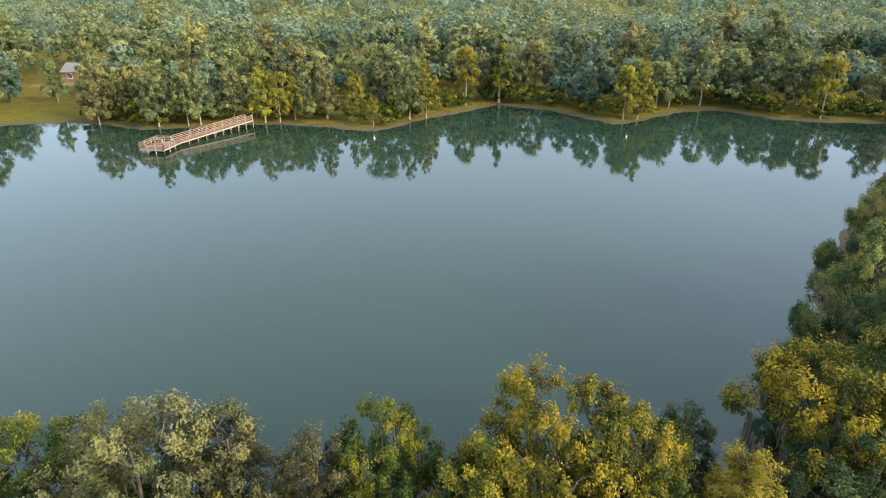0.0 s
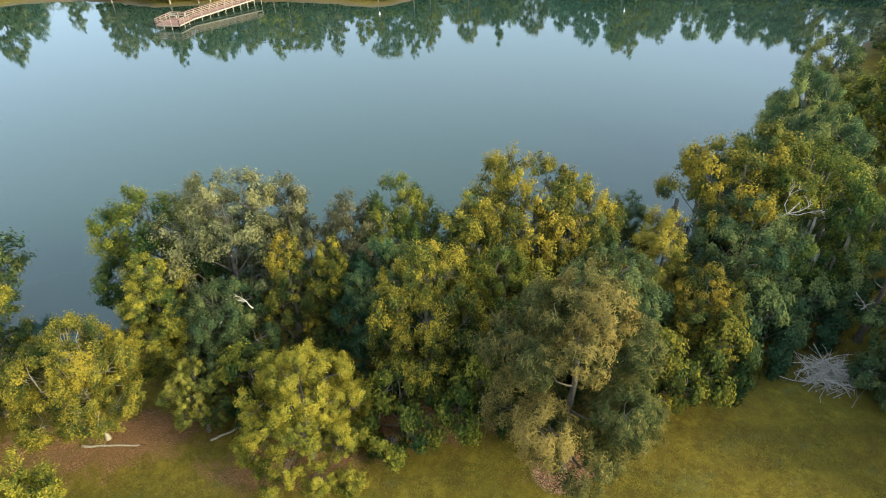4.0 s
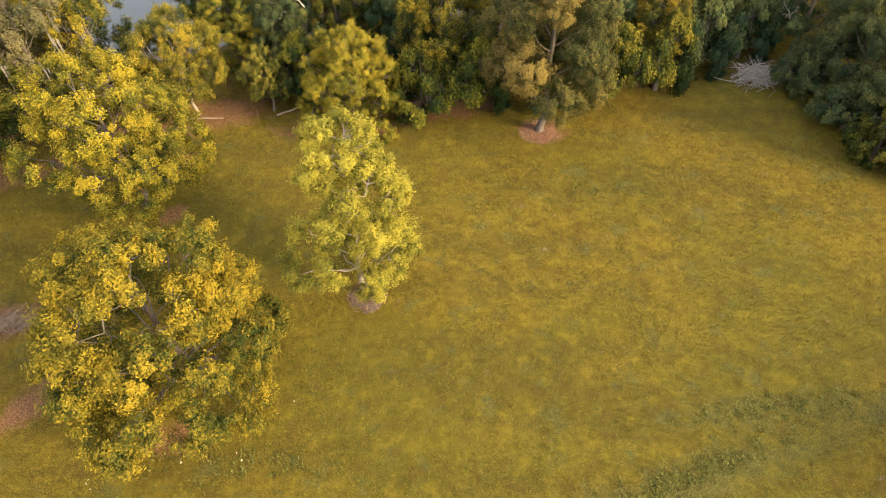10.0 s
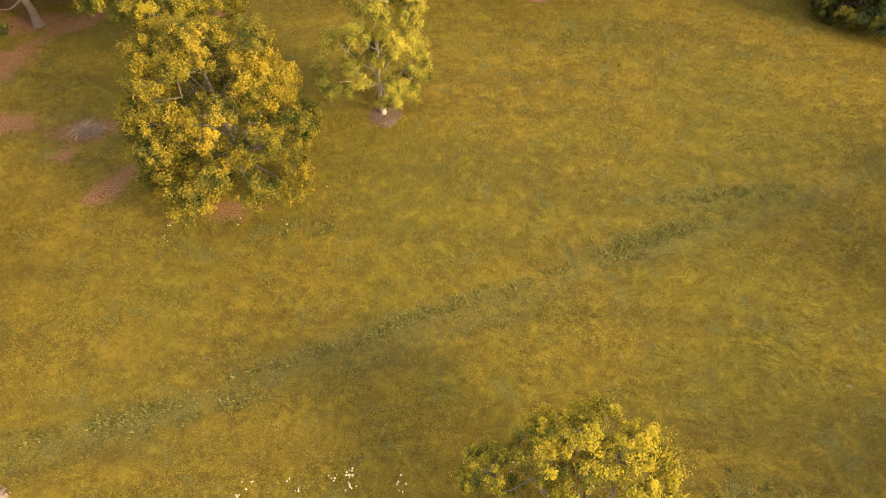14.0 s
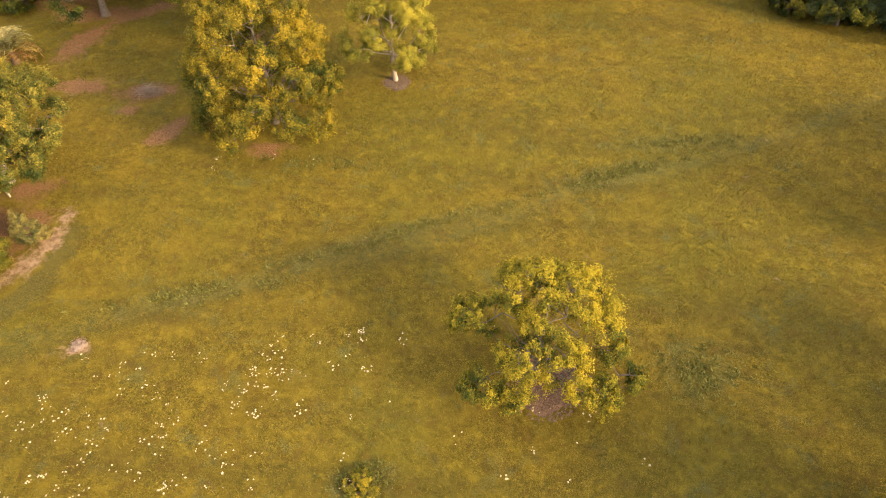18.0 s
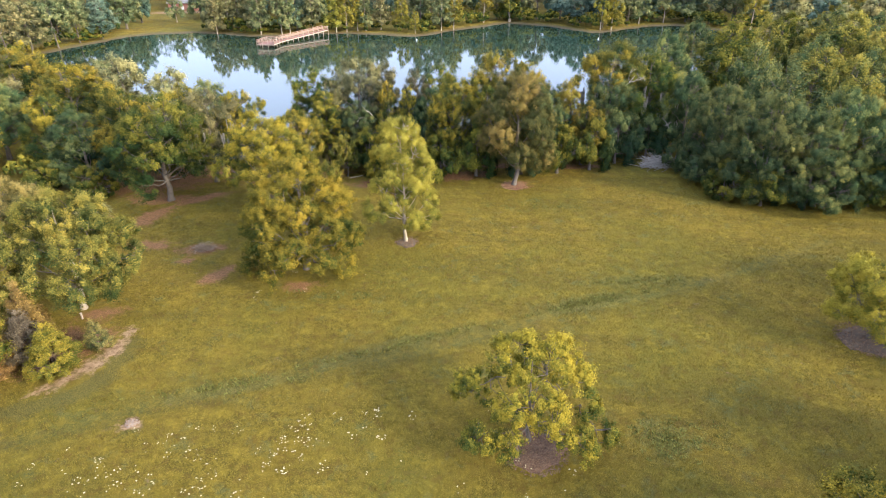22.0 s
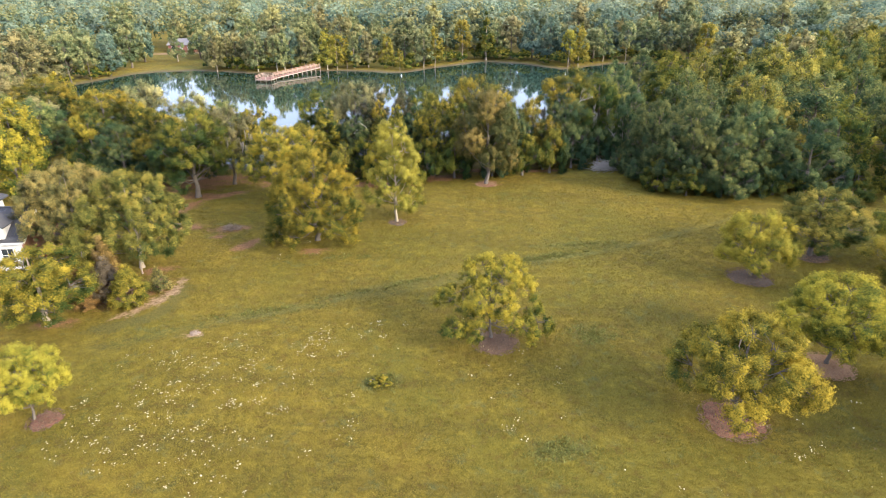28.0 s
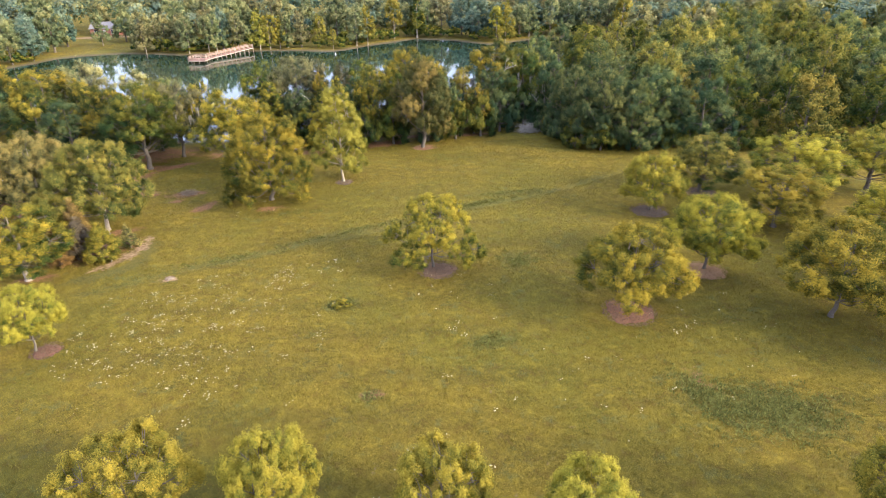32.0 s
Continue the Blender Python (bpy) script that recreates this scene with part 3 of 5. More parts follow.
MOWN = [(-15.9, -16.8, 2.4, 0.7, 88), (-16.3, -19.7, 2.2, 0.9, 62), (-18.6, -21.6, 2.4, 0.8, 25)]
RINGS = [(9.6, -22.9, 1.55), (23.0, -30.5, 1.8), (31.2, -25.1, 1.5), (31.5, -12.1, 1.75), (0.1, -0.1, 0.95), (-16.9, -32.0, 1.0), (38.8, -7.5, 1.6), (9.75, 14.5, 1.3)]


def build_ground():
    xs, ys = axis(-112, 96, 0.75, 3000), axis(-78, 165, 0.75, 3000)
    X, Y = np.meshgrid(xs, ys, indexing="ij")
    Z = heights(X.ravel(), Y.ravel()).reshape(X.shape)
    i, j = np.meshgrid(np.arange(len(xs) - 1), np.arange(len(ys) - 1), indexing="ij")
    n = len(ys)
    f = np.stack([i * n + j, (i + 1) * n + j, (i + 1) * n + j + 1, i * n + j + 1], -1).reshape(-1, 4)
    me = mesh_from("ground", np.stack([X, Y, Z], -1).reshape(-1, 3), f, [M_GROUND], True)
    d = lake_distance(X.ravel(), Y.ravel())
    masks = {
        "bare": blob_mask(X, Y, BARE),
        "sand": blob_mask(X, Y, SAND),
        "mown": blob_mask(X, Y, MOWN),
        "weed": blob_mask(X, Y, [(14.5, -8.6, 4.6, 1.0, 24), (2, -14.2, 9.0, 0.7, 24), (-8, -19.0, 5.0, 0.7, 16), (18.2, -5.5, 5.0, 0.8, 10), (27, -41.4, 4.6, 2.2, -18), (24.2, -40, 2.6, 1.2, -70),
                                 (12.6, -33.4, 2.2, 0.9, 10), (4.8, -38.4, 0.8, 0.5, 0), (2.1, -27.6, 1.6, 0.9, 10), (16.5, -21.6, 2.2, 1.5, 0)]),
        "furrow": np.exp(-(ditch_distance(X.ravel(), Y.ravel()) / 0.9) ** 2).reshape(X.shape),
        "mud": np.clip(1.2 - d / 2.2, 0, 1).reshape(X.shape),
    }
    for name, m in masks.items():
        a = me.attributes.new(name, "FLOAT", "POINT")
        a.data.foreach_set("value", m.astype(np.float32).ravel())
    tagged(new("ground", me), "unmown yellow-green meadow grass with bare soil patches", "ground", kind="structure")


build_ground()
water = mesh_from("water", np.array([(-130, 15, -1), (110, 15, -1), (110, 160, -1), (-130, 160, -1)], float), np.array([[0, 1, 2, 3]]), [M_WATER])
tagged(new("water", water), "still green-blue lake water reflecting the sky", "lake", kind="structure")

# ---- kinds of trees ----
HERO, NEAR = (0.112, 0.056), (0.135, 0.070)
tree_kind("tall1", 5, "tall", 11, 2.8, 800, 124, (0.098, 0.047), 0.30, trunk_r=0.15, even=0.22)
tree_kind("dense1", 17, "dome", 9.4, 5, 1280, 108, (0.115, 0.058), 0.34, even=0.22)
tree_kind("grand1", 18, "raised", 10.2, 6, 1370, 108, (0.130, 0.066), 0.38, even=0.22)
tree_kind("fine1", 19, "round", 10, 4.4, 820, 108, (0.115, 0.058), 0.33, even=0.22)
tree_kind("open1", 26, "open", 6.4, 4.2, 680, 98, (0.105, 0.052), 0.28, trunk_r=0.13, even=0.22)
tree_kind("broad1", 3, "broad", 8, 4, 920, 98, HERO, 0.35, trunk_r=0.14, even=0.22)
tree_kind("broad2", 4, "broad", 8, 4, 920, 98, HERO, 0.35, trunk_r=0.14, even=0.22)
tree_kind("round1", 1, "round", 10, 4, 640, 86, NEAR, 0.38)
tree_kind("round2", 2, "round", 10, 4, 640, 86, NEAR, 0.38)
tree_kind("round3", 27, "round", 10, 4, 640, 86, NEAR, 0.38)
tree_kind("tall2", 6, "tall", 11, 2.8, 480, 82, NEAR, 0.35)
tree_kind("tall3", 28, "tall", 11, 2.8, 480, 82, NEAR, 0.35)
tree_kind("skirt1", 7, "skirt", 10, 4.5, 700, 86, NEAR, 0.38)
tree_kind("pine1", 8, "pine", 11.3, 4.8, 1450, 66, (0.24, 0.036), 0.34, first=0.18, billows=0)
tree_kind("shrub1", 9, "shrub", 3, 2, 190, 84, (0.135, 0.070), 0.30)
tree_kind("spire1", 10, "spire", 3.5, 1.2, 260, 90, (0.09, 0.036), 0.20, billows=0)
MID = (0.27, 0.155)
tree_kind("mid1", 11, "round", 12, 4.5, 350, 45, MID, 0.62)
tree_kind("mid2", 12, "skirt", 12, 4.5, 360, 45, MID, 0.62)
tree_kind("mid3", 13, "skirt", 12, 5, 360, 45, MID, 0.62)
FARL = (0.50, 0.30)
tree_kind("far1", 21, "tall", 12, 2.8, 150, 30, (0.40, 0.24), 0.56, trunk_r=0.15, first=0.3, billows=3)
tree_kind("far5", 25, "round", 12, 3.2, 150, 30, (0.40, 0.24), 0.58, trunk_r=0.16, billows=3)
tree_kind("far2", 22, "skirt", 12, 4, 190, 30, FARL, 0.66, billows=4)
tree_kind("far3", 23, "spire", 12, 3, 110, 28, FARL, 0.6, billows=0)
tree_kind("far4", 24, "stem", 18, 3.6, 120, 28, FARL, 0.7, first=0.5, billows=0)

# ---- meadow trees ----
plant("tall1", 0, 0.1, 10.9, 2.95, "lime", "slender pale-trunked tree with light yellow-green leaves", 20, "pale")
plant("dense1", -7.2, -5.2, 9.2, 5.0, "golden", "dense broad tree with yellow-green leaves down to the grass", 60)
plant("fine1", -13.4, 6.2, 9.6, 4.6, "golden", "rounded yellow-green tree at the edge of the meadow", 130)
plant("pine1", 9.75, 14.7, 11.9, 4.6, "bronze", "tall bronze-green pine with a bare lower trunk", 0, "grey", "pine_tree")
plant("open1", 9.3, -22.3, 6.0, 3.75, "golden", "open-crowned young tree in a ring of mulch", 0)
plant("broad2", 23.0, -30.5, 6.6, 3.8, "golden", "spreading yellow-green tree in a ring of red mulch", 40)
plant("broad1", 31.2, -24.8, 6.2, 3.7, "golden", "spreading yellow-green tree in a ring of mulch", 280)
plant("broad2", 31.6, -12.0, 6.0, 3.1, "sunny", "small pale yellow tree in a ring of dark mulch", 200)
plant("round2", 38.8, -7.5, 6.8, 3.9, "olive_gold", "rounded green tree on the meadow's edge", 20)
plant("broad1", 36.8, -32.4, 6.9, 4.6, "golden", "spreading green tree in the shade", 300)
plant("round3", 41.4, -17.2, 6.0, 3.9, "sunny", "spreading yellow-green tree on the meadow", 140)
plant("round2", 56.1, -9.3, 7.4, 4.4, "sunny", "spreading yellow-green tree beside the wood", 100)
plant("round1", 48.4, -22.5, 6.0, 3.6, "golden", "low spreading tree on the shaded meadow", 330)
plant("round1", 47.2, -10.1, 6.9, 4.5, "sunny", "rounded yellow-green tree on the meadow", 220)
plant("round2", -23.7, -21.5, 6.6, 3.9, "golden", "low rounded tree with a short pale trunk", 80, "tan")
plant("broad1", -17.7, -31.8, 4.7, 2.3, "sunny", "small bright yellow-green tree", 10)
plant("grand1", -21.6, -11.6, 8.7, 5.0, "olive_gold", "broad dense green tree at the planted bed", 200, "tan")
plant("grand1", -28.3, -9.4, 9.0, 4.8, "tan", "broad tan-topped tree beside the house", 40, "tan")
for x, y, h, r, k in ((-5, -47.2, 6.4, 3.2, "broad2"), (1.2, -47.6, 6.3, 2.5, "broad1"), (8.4, -48.6, 6.2, 2.7, "broad2"), (14.2, -50, 5.9, 2.5, "broad1")):
    plant(k, x, y, h * 0.89, r * 0.88, "sunny", "young yellow-green orchard tree on the meadow", group="row of young trees")

plant("broad2", 28.4, -50.4, 6.2, 2.8, "sunny", "young yellow-green orchard tree on the meadow", group="row of young trees")
# added beyond the right edge of view, to throw shade over the meadow
for x, y, h, r, k in ((44.8, -39.0, 7.2, 4.6, "broad2"), (50.5, -31.0, 7.2, 4.6, "broad1"), (56.0, -23.0, 7.0, 4.4, "broad2")):
    plant(k, x, y, h, r, "golden", "unseen orchard tree added to shade the meadow", group="orchard trees")

# ---- near shore treeline ----
SHORE = [("round1", -8.4, 23.4, 11.3, 3.6, "olive"), ("round2", -13.0, 24.6, 10.0, 3.4, "green"), ("tall2", -5.2, 25.0, 10.4, 2.8, "olive"),
         ("tall2", -4.5, 21.4, 9.1, 1.9, "yellow"), ("tall1", -11.4, 20.0, 8.2, 2.6, "yellow"), ("tall2", -2.4, 22.0, 8.4, 1.7, "yellow"),
         ("tall2", -1.6, 24.6, 9.8, 2.3, "olive"), ("round2", 0.9, 25.2, 10.2, 2.6, "green"), ("round1", 8.0, 25.4, 11.8, 3.4, "yellow"),
         ("round2", 11.2, 25.0, 10.4, 2.9, "yellow"), ("round1", 3.0, 19.0, 10.3, 3.2, "yellow"), ("tall2", 5.0, 23.6, 10.2, 2.6, "yellow"),
         ("tall2", 15.4, 30.2, 7.0, 2.1, "dark"), ("tall2", 16.2, 24.9, 8.8, 2.6, "lime"), ("round2", 17.6, 21.6, 7.0, 2.6, "yellow"),
         ("round1", 21.4, 28.4, 12.2, 3.8, "yellow"), ("round2", 26.0, 28.2, 11.6, 3.8, "green"), ("dense1", -2.7, 15.0, 6.6, 3.5, "sunny"),
         ("round1", -8.6, 16.4, 4.4, 1.6, "olive_gold"), ("shrub1", 1.8, 16.6, 4.6, 2.6, "green"), ("shrub1", 5.6, 17.4, 5.0, 2.6, "green"),
         ("shrub1", 14.6, 18.6, 5.0, 2.6, "green"), ("shrub1", 18.4, 20.0, 5.4, 2.6, "green"), ("shrub1", 21.6, 22.4, 5.4, 2.6, "dark"),
         ("round2", 0.4, 21.4, 8.4, 3.0, "dark"), ("round1", 12.6, 21.2, 8.4, 3.0, "dark"), ("round2", -8.0, 19.8, 7.4, 2.8, "dark"),
         ("round1", 7.0, 20.6, 8.8, 3.0, "green"), ("round2", 20.6, 24.8, 9.4, 3.2, "dark"), ("shrub1", -12.0, 27.0, 3.2, 2.4, "dark"),
         ("shrub1", 14.0, 28.4, 4.0, 2.4, "dark"), ("round1", -22.8, 14.4, 9.6, 3.8, "olive"), ("round2", -25.0, 8.4, 10.2, 5.0, "green"),
         ("round1", -26.6, 17.4, 9.4, 3.2, "yellow"), ("skirt1", -30.4, 13.4, 9.6, 4.4, "yellow"), ("tall2", -38.6, 22.4, 9.0, 3.0, "yellow"),
         ("dense1", 34.4, 12.9, 10.0, 5.0, "wood"), ("dense1", 41.2, 13.6, 10.2, 5.0, "wood"), ("dense1", 31.6, 19.0, 9.4, 4.2, "wood"), ("skirt1", 29.4, 24.6, 9.6, 4.0, "dark"),
         ("skirt1", 37.2, 9.8, 7.2, 3.6, "wood"), ("skirt1", 46.6, 9.8, 9.0, 4.2, "dark"),
         ("broad1", -13.8, 15.8, 7.0, 3.2, "yellow"), ("shrub1", 30.0, 15.6, 3.6, 2.4, "dark"), ("shrub1", 30.6, 12.6, 3.4, 2.2, "green"), ("shrub1", 33.4, 10.2, 3.2, 2.2, "green"),
         ("shrub1", 38.4, 10.2, 3.4, 2.4, "dark"), ("shrub1", 43.6, 10.6, 3.4, 2.4, "green"), ("shrub1", 47.6, 10.4, 3.6, 2.6, "dark"), ("shrub1", 51.6, 9.0, 3.6, 2.6, "green"), ("shrub1", 28.4, 20.0, 3.0, 2.0, "dark"),
         ("shrub1", -33.4, 8.8, 2.8, 2.4, "green"), ("shrub1", -38.6, 9.4, 3.0, 2.6, "green"), ("round1", -20.2, 17.2, 9.0, 3.2, "yellow"), ("shrub1", -6.2, 17.6, 4.6, 2.4, "green"), ("shrub1", 10.6, 18.0, 4.8, 2.4, "dark"), ("shrub1", 25.6, 24.6, 4.6, 2.4, "dark"),
         ("skirt1", 30.0, 34.0, 10.8, 4.2, "wood"), ("skirt1", 27.6, 37.6, 9.6, 3.6, "dark"), ("skirt1", 31.4, 41.6, 11.6, 4.2, "wood"), ("shrub1", 24.8, 35.4, 3.6, 2.6, "dark"),
         ("skirt1", 37.4, 50.6, 12.0, 4.6, "wood"), ("skirt1", -34.6, 18.6, 9.0, 4.0, "yellow"), ("skirt1", -41.4, 16.4, 8.8, 4.2, "yellow"), ("round2", -51.0, 20.0, 9.4, 4.6, "wood"),
         ("round1", -46.0, 27.0, 9.8, 4.4, "yellow"), ("round2", -60.0, 36.0, 10.4, 5.0, "yellow"), ("skirt1", -36.0, 12.4, 8.0, 4.0, "dark")]
WORD = {"golden": "bright golden", "olive_gold": "olive-gold", "olive": "grey-olive", "green": "green", "yellow": "sunlit yellow-green", "dark": "dark green", "wood": "deep green", "lime": "pale yellow", "sunny": "bright golden"}
SHORE_TREES = []
for k, x, y, h, r, c in SHORE:
    low = k == "shrub1"
    h += 0.4
    if k.startswith("round") and y > 22:
        r *= 1.16
    if k == "round1" and int(abs(x)) % 2:
        k = "round3"
    if k == "tall2" and int(abs(x)) % 2:
        k = "tall3"
    SHORE_TREES.append(plant(k, x, y, h, r, c, ("bushy shrub with %s leaves under the shore trees" if low else "tree with %s leaves in the dense shore row") % WORD[c],
          name="shrub" if low else "tree", category="shrub" if low else "tree", group="shore row", bark="pale" if (x, y) == (-13.8, 15.8) else "grey"))


def inside(poly, x, y):
    out = False
    for (ax, ay), (bx, by) in zip(poly, poly[1:] + poly[:1]):
        if (ay > y) != (by > y) and x < (bx - ax) * (y - ay) / (by - ay) + ax:
            out = not out
    return out


def fill_wood(poly, step, taken, rng, tries=4000, most=200):
    """Places for trees in an outline, no two closer than step."""
    xs, ys = [p[0] for p in poly], [p[1] for p in poly]
    got = []
    for _ in range(tries):
        x, y = rng.uniform(min(xs), max(xs)), rng.uniform(min(ys), max(ys))
        if len(got) < most and inside(poly, x, y) and all((x - a) ** 2 + (y - b) ** 2 > step ** 2 for a, b in taken + got):
            got.append((x, y))
    return got


rng = random.Random(5)
taken = [(x, y) for _, x, y, *_ in SHORE]
RIGHT_WOOD = [(29, 24), (33, 16), (38, 14), (46, 9), (60, 2), (90, -6), (140, -14), (140, 120), (92, 118), (78, 100), (60, 78), (46, 60), (36, 45), (29, 36)]
LEFT_WOOD = [(-28, 20), (-24, 24), (-36, 30), (-54, 38), (-76, 51), (-94, 66), (-100, 66), (-100, 6), (-48, 4), (-36, 10)]
for x, y in fill_wood(RIGHT_WOOD, 5.6, taken, rng, most=105):
    h = rng.uniform(9.5, 13)
    plant(rng.choice(["mid1", "mid2", "mid3"]), x, y, h, h * rng.uniform(0.34, 0.44), rng.choice(["wood", "olive_gold", "green", "wood", "green", "wood", "olive_gold", "wood"]),
          "leafy tree in the dense wood beside the lake", group="wood by the lake")
for x, y in fill_wood(LEFT_WOOD, 5.8, taken, rng, 8000, 66):
    h = rng.uniform(8.5, 11)
    plant(rng.choice(["mid1", "mid2", "mid3"]), x, y, h, h * rng.uniform(0.36, 0.46), rng.choice(["pale_green", "golden", "pale_olive", "wood"]),
          "leafy tree in the wood along the lake", group="wood along the lake")

# ---- far shore ----
FARROW = [(-67.8, 122.5), (-54.6, 120), (-49.2, 121), (-47.2, 122), (-42, 126), (-35, 124), (-32.2, 124.5), (-29.5, 126), (-27.2, 126), (-23.2, 127), (-17.6, 127.5),
          (-13.1, 121.4), (-6.6, 127.5), (-3.4, 130), (4.8, 141.8), (12.4, 146), (36.5, 128.5), (39.5, 129), (49.1, 140), (56.5, 142), (76.4, 130), (-89, 143), (-66, 127)]
for n, (x, y) in enumerate(FARROW):
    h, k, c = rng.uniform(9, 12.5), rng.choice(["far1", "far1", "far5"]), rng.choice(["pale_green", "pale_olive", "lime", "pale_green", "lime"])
    if n == 11:
        h, c = 6.0, "lime"
    if n == 15:
        h, k, c = 14.5, "far3", "green"
    plant(k, x, y, h, h * 0.25, c, "pale-trunked tree on the far bank", bark="tan", group="far bank row")


def bank_clear(x, y):
    """Open lawn and drive round the far house."""
    return (-96 < x < -74 and 119 < y < 150) or (-112 < x < -90 and 148 < y < 182)


BACKROW = [(-99, 84), (-98.5, 91), (-97, 98), (-96, 105), (-94, 111.5), (-104, 88), (-103, 97), (-102, 106), (-100, 114), (-99, 121)]
while len(BACKROW) < 36:
    x, y = rng.uniform(-70, 88), rng.uniform(122, 152)
    if 3 < lake_distance(x, y)[0] < 14 and all((x - a) ** 2 + (y - b) ** 2 > 9 for a, b in FARROW + BACKROW):
        BACKROW.append((x, y))
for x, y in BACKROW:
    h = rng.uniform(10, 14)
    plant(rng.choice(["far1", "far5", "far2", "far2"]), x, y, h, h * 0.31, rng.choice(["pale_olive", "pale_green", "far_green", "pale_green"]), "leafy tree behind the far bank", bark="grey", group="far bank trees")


def far_tufts(rng, places, per=90, leaf=1.25):
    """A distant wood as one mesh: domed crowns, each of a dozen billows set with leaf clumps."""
    P = np.array(places)
    n = len(P)
    lobes = 12
    L = rng.normal(size=(n, lobes, 3))
    L[..., 2] = np.abs(L[..., 2]) * 0.9 - 0.25
    L /= np.linalg.norm(L, axis=2)[..., None]
    size = rng.uniform(0.26, 0.44, (n, lobes))
    k = np.repeat(np.arange(n), per)
    which = rng.integers(0, lobes, n * per)
    d = rng.normal(size=(n * per, 3)) * 0.8 + L[k, which] * 0.5
    d[:, 2] += 0.45
    d /= np.linalg.norm(d, axis=1)[:, None]
    reach = np.column_stack([P[k, 3], P[k, 3], P[k, 2] * 0.36])
    c = np.column_stack([P[k, 0], P[k, 1], P[k, 2] * 0.54]) + L[k, which] * reach * 0.72 + d * P[k, 3:4] * size[k, which][:, None] * rng.uniform(0.9, 1.08, (n * per, 1))
    nn = d + rng.normal(0, 0.30, d.shape) + [0, 0, 0.25]
    nn /= np.linalg.norm(nn, axis=1)[:, None]
    v, f = leaf_blades(rng, c, nn, leaf, leaf * 0.7)
    # upper billows and upward clumps coloured lighter, as if lit from above
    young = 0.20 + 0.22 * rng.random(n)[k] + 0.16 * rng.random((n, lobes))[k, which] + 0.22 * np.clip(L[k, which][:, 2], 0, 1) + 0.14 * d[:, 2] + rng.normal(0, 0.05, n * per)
    return toned(mesh_from("distant_wood", v, f), young)


nrng = np.random.default_rng(9)
rows = []
taken = list(FARROW) + BACKROW
mid_far = []
for _ in range(6000):
    x, y = nrng.uniform(-130, 130), nrng.uniform(70, 190)
    d = float(lake_distance(x, y)[0])
    if d < 6 or (x > 85 and y < 122) or bank_clear(x, y) or (x < -100 and y < 75):
        continue
    if x < -95 and y < 118 and d > 18 and nrng.random() < 0.3:
        continue
    if len(mid_far) < 80 and all((x - a) ** 2 + (y - b) ** 2 > 49 for a, b in mid_far + taken):
        mid_far.append((x, y))
for x, y in mid_far:
    tall = nrng.random() < 0.2 and y > 148
    h = nrng.uniform(17, 21) if tall else nrng.uniform(10, 15)
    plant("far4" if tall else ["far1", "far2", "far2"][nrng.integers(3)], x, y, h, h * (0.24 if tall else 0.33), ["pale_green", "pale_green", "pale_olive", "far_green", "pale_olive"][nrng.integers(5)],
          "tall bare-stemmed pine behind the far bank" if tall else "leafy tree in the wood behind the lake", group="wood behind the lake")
# leaf colours with the haze of distance mixed in
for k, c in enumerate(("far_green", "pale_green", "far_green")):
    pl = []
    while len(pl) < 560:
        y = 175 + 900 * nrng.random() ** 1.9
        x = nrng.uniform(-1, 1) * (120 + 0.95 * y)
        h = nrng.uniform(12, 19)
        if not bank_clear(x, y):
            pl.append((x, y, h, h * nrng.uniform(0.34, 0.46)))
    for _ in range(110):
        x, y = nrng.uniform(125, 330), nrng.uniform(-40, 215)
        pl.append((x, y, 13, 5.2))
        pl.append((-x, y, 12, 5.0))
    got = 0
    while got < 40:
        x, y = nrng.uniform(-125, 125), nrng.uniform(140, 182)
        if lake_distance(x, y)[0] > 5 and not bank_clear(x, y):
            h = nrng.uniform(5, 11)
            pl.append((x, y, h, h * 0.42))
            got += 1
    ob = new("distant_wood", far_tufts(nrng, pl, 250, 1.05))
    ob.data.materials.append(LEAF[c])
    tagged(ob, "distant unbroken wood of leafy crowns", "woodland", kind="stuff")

wide = []
while len(wide) < 900:
    y = nrng.uniform(350, 2600)
    wide.append((nrng.uniform(-1, 1) * (200 + 0.9 * y), y, nrng.uniform(14, 19), nrng.uniform(12, 20)))
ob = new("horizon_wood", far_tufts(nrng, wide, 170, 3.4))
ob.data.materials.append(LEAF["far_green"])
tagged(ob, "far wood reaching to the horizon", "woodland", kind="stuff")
low = []
while len(low) < 380:
    x, y = nrng.uniform(-106, 95), nrng.uniform(84, 160)
    d = lake_distance(x, y)[0]
    if 1.2 < d < 9 and not bank_clear(x, y):
        h = nrng.uniform(0.8, 3.2) if d > 3 else nrng.uniform(0.4, 1.0)
        low.append((x, y, h, h * 0.75))
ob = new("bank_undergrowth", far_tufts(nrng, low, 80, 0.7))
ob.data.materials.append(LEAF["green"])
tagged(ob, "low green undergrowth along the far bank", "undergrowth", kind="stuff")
low = []
while len(low) < 170:
    x, y = nrng.uniform(27, 95), nrng.uniform(-6, 110)
    if inside(RIGHT_WOOD, x, y):
        h = nrng.uniform(1.5, 4.0)
        low.append((x, y, h, h * 0.6))
while len(low) < 280:
    x, y = nrng.uniform(-100, -24), nrng.uniform(4, 70)
    if inside(LEFT_WOOD, x, y):
        h = nrng.uniform(1.0, 3.0)
        low.append((x, y, h, h * 0.6))
ob = new("wood_undergrowth", far_tufts(nrng, low, 200, 0.40))
ob.data.materials.append(LEAF["green"])
tagged(ob, "dark green undergrowth beneath the wood", "undergrowth", kind="stuff")

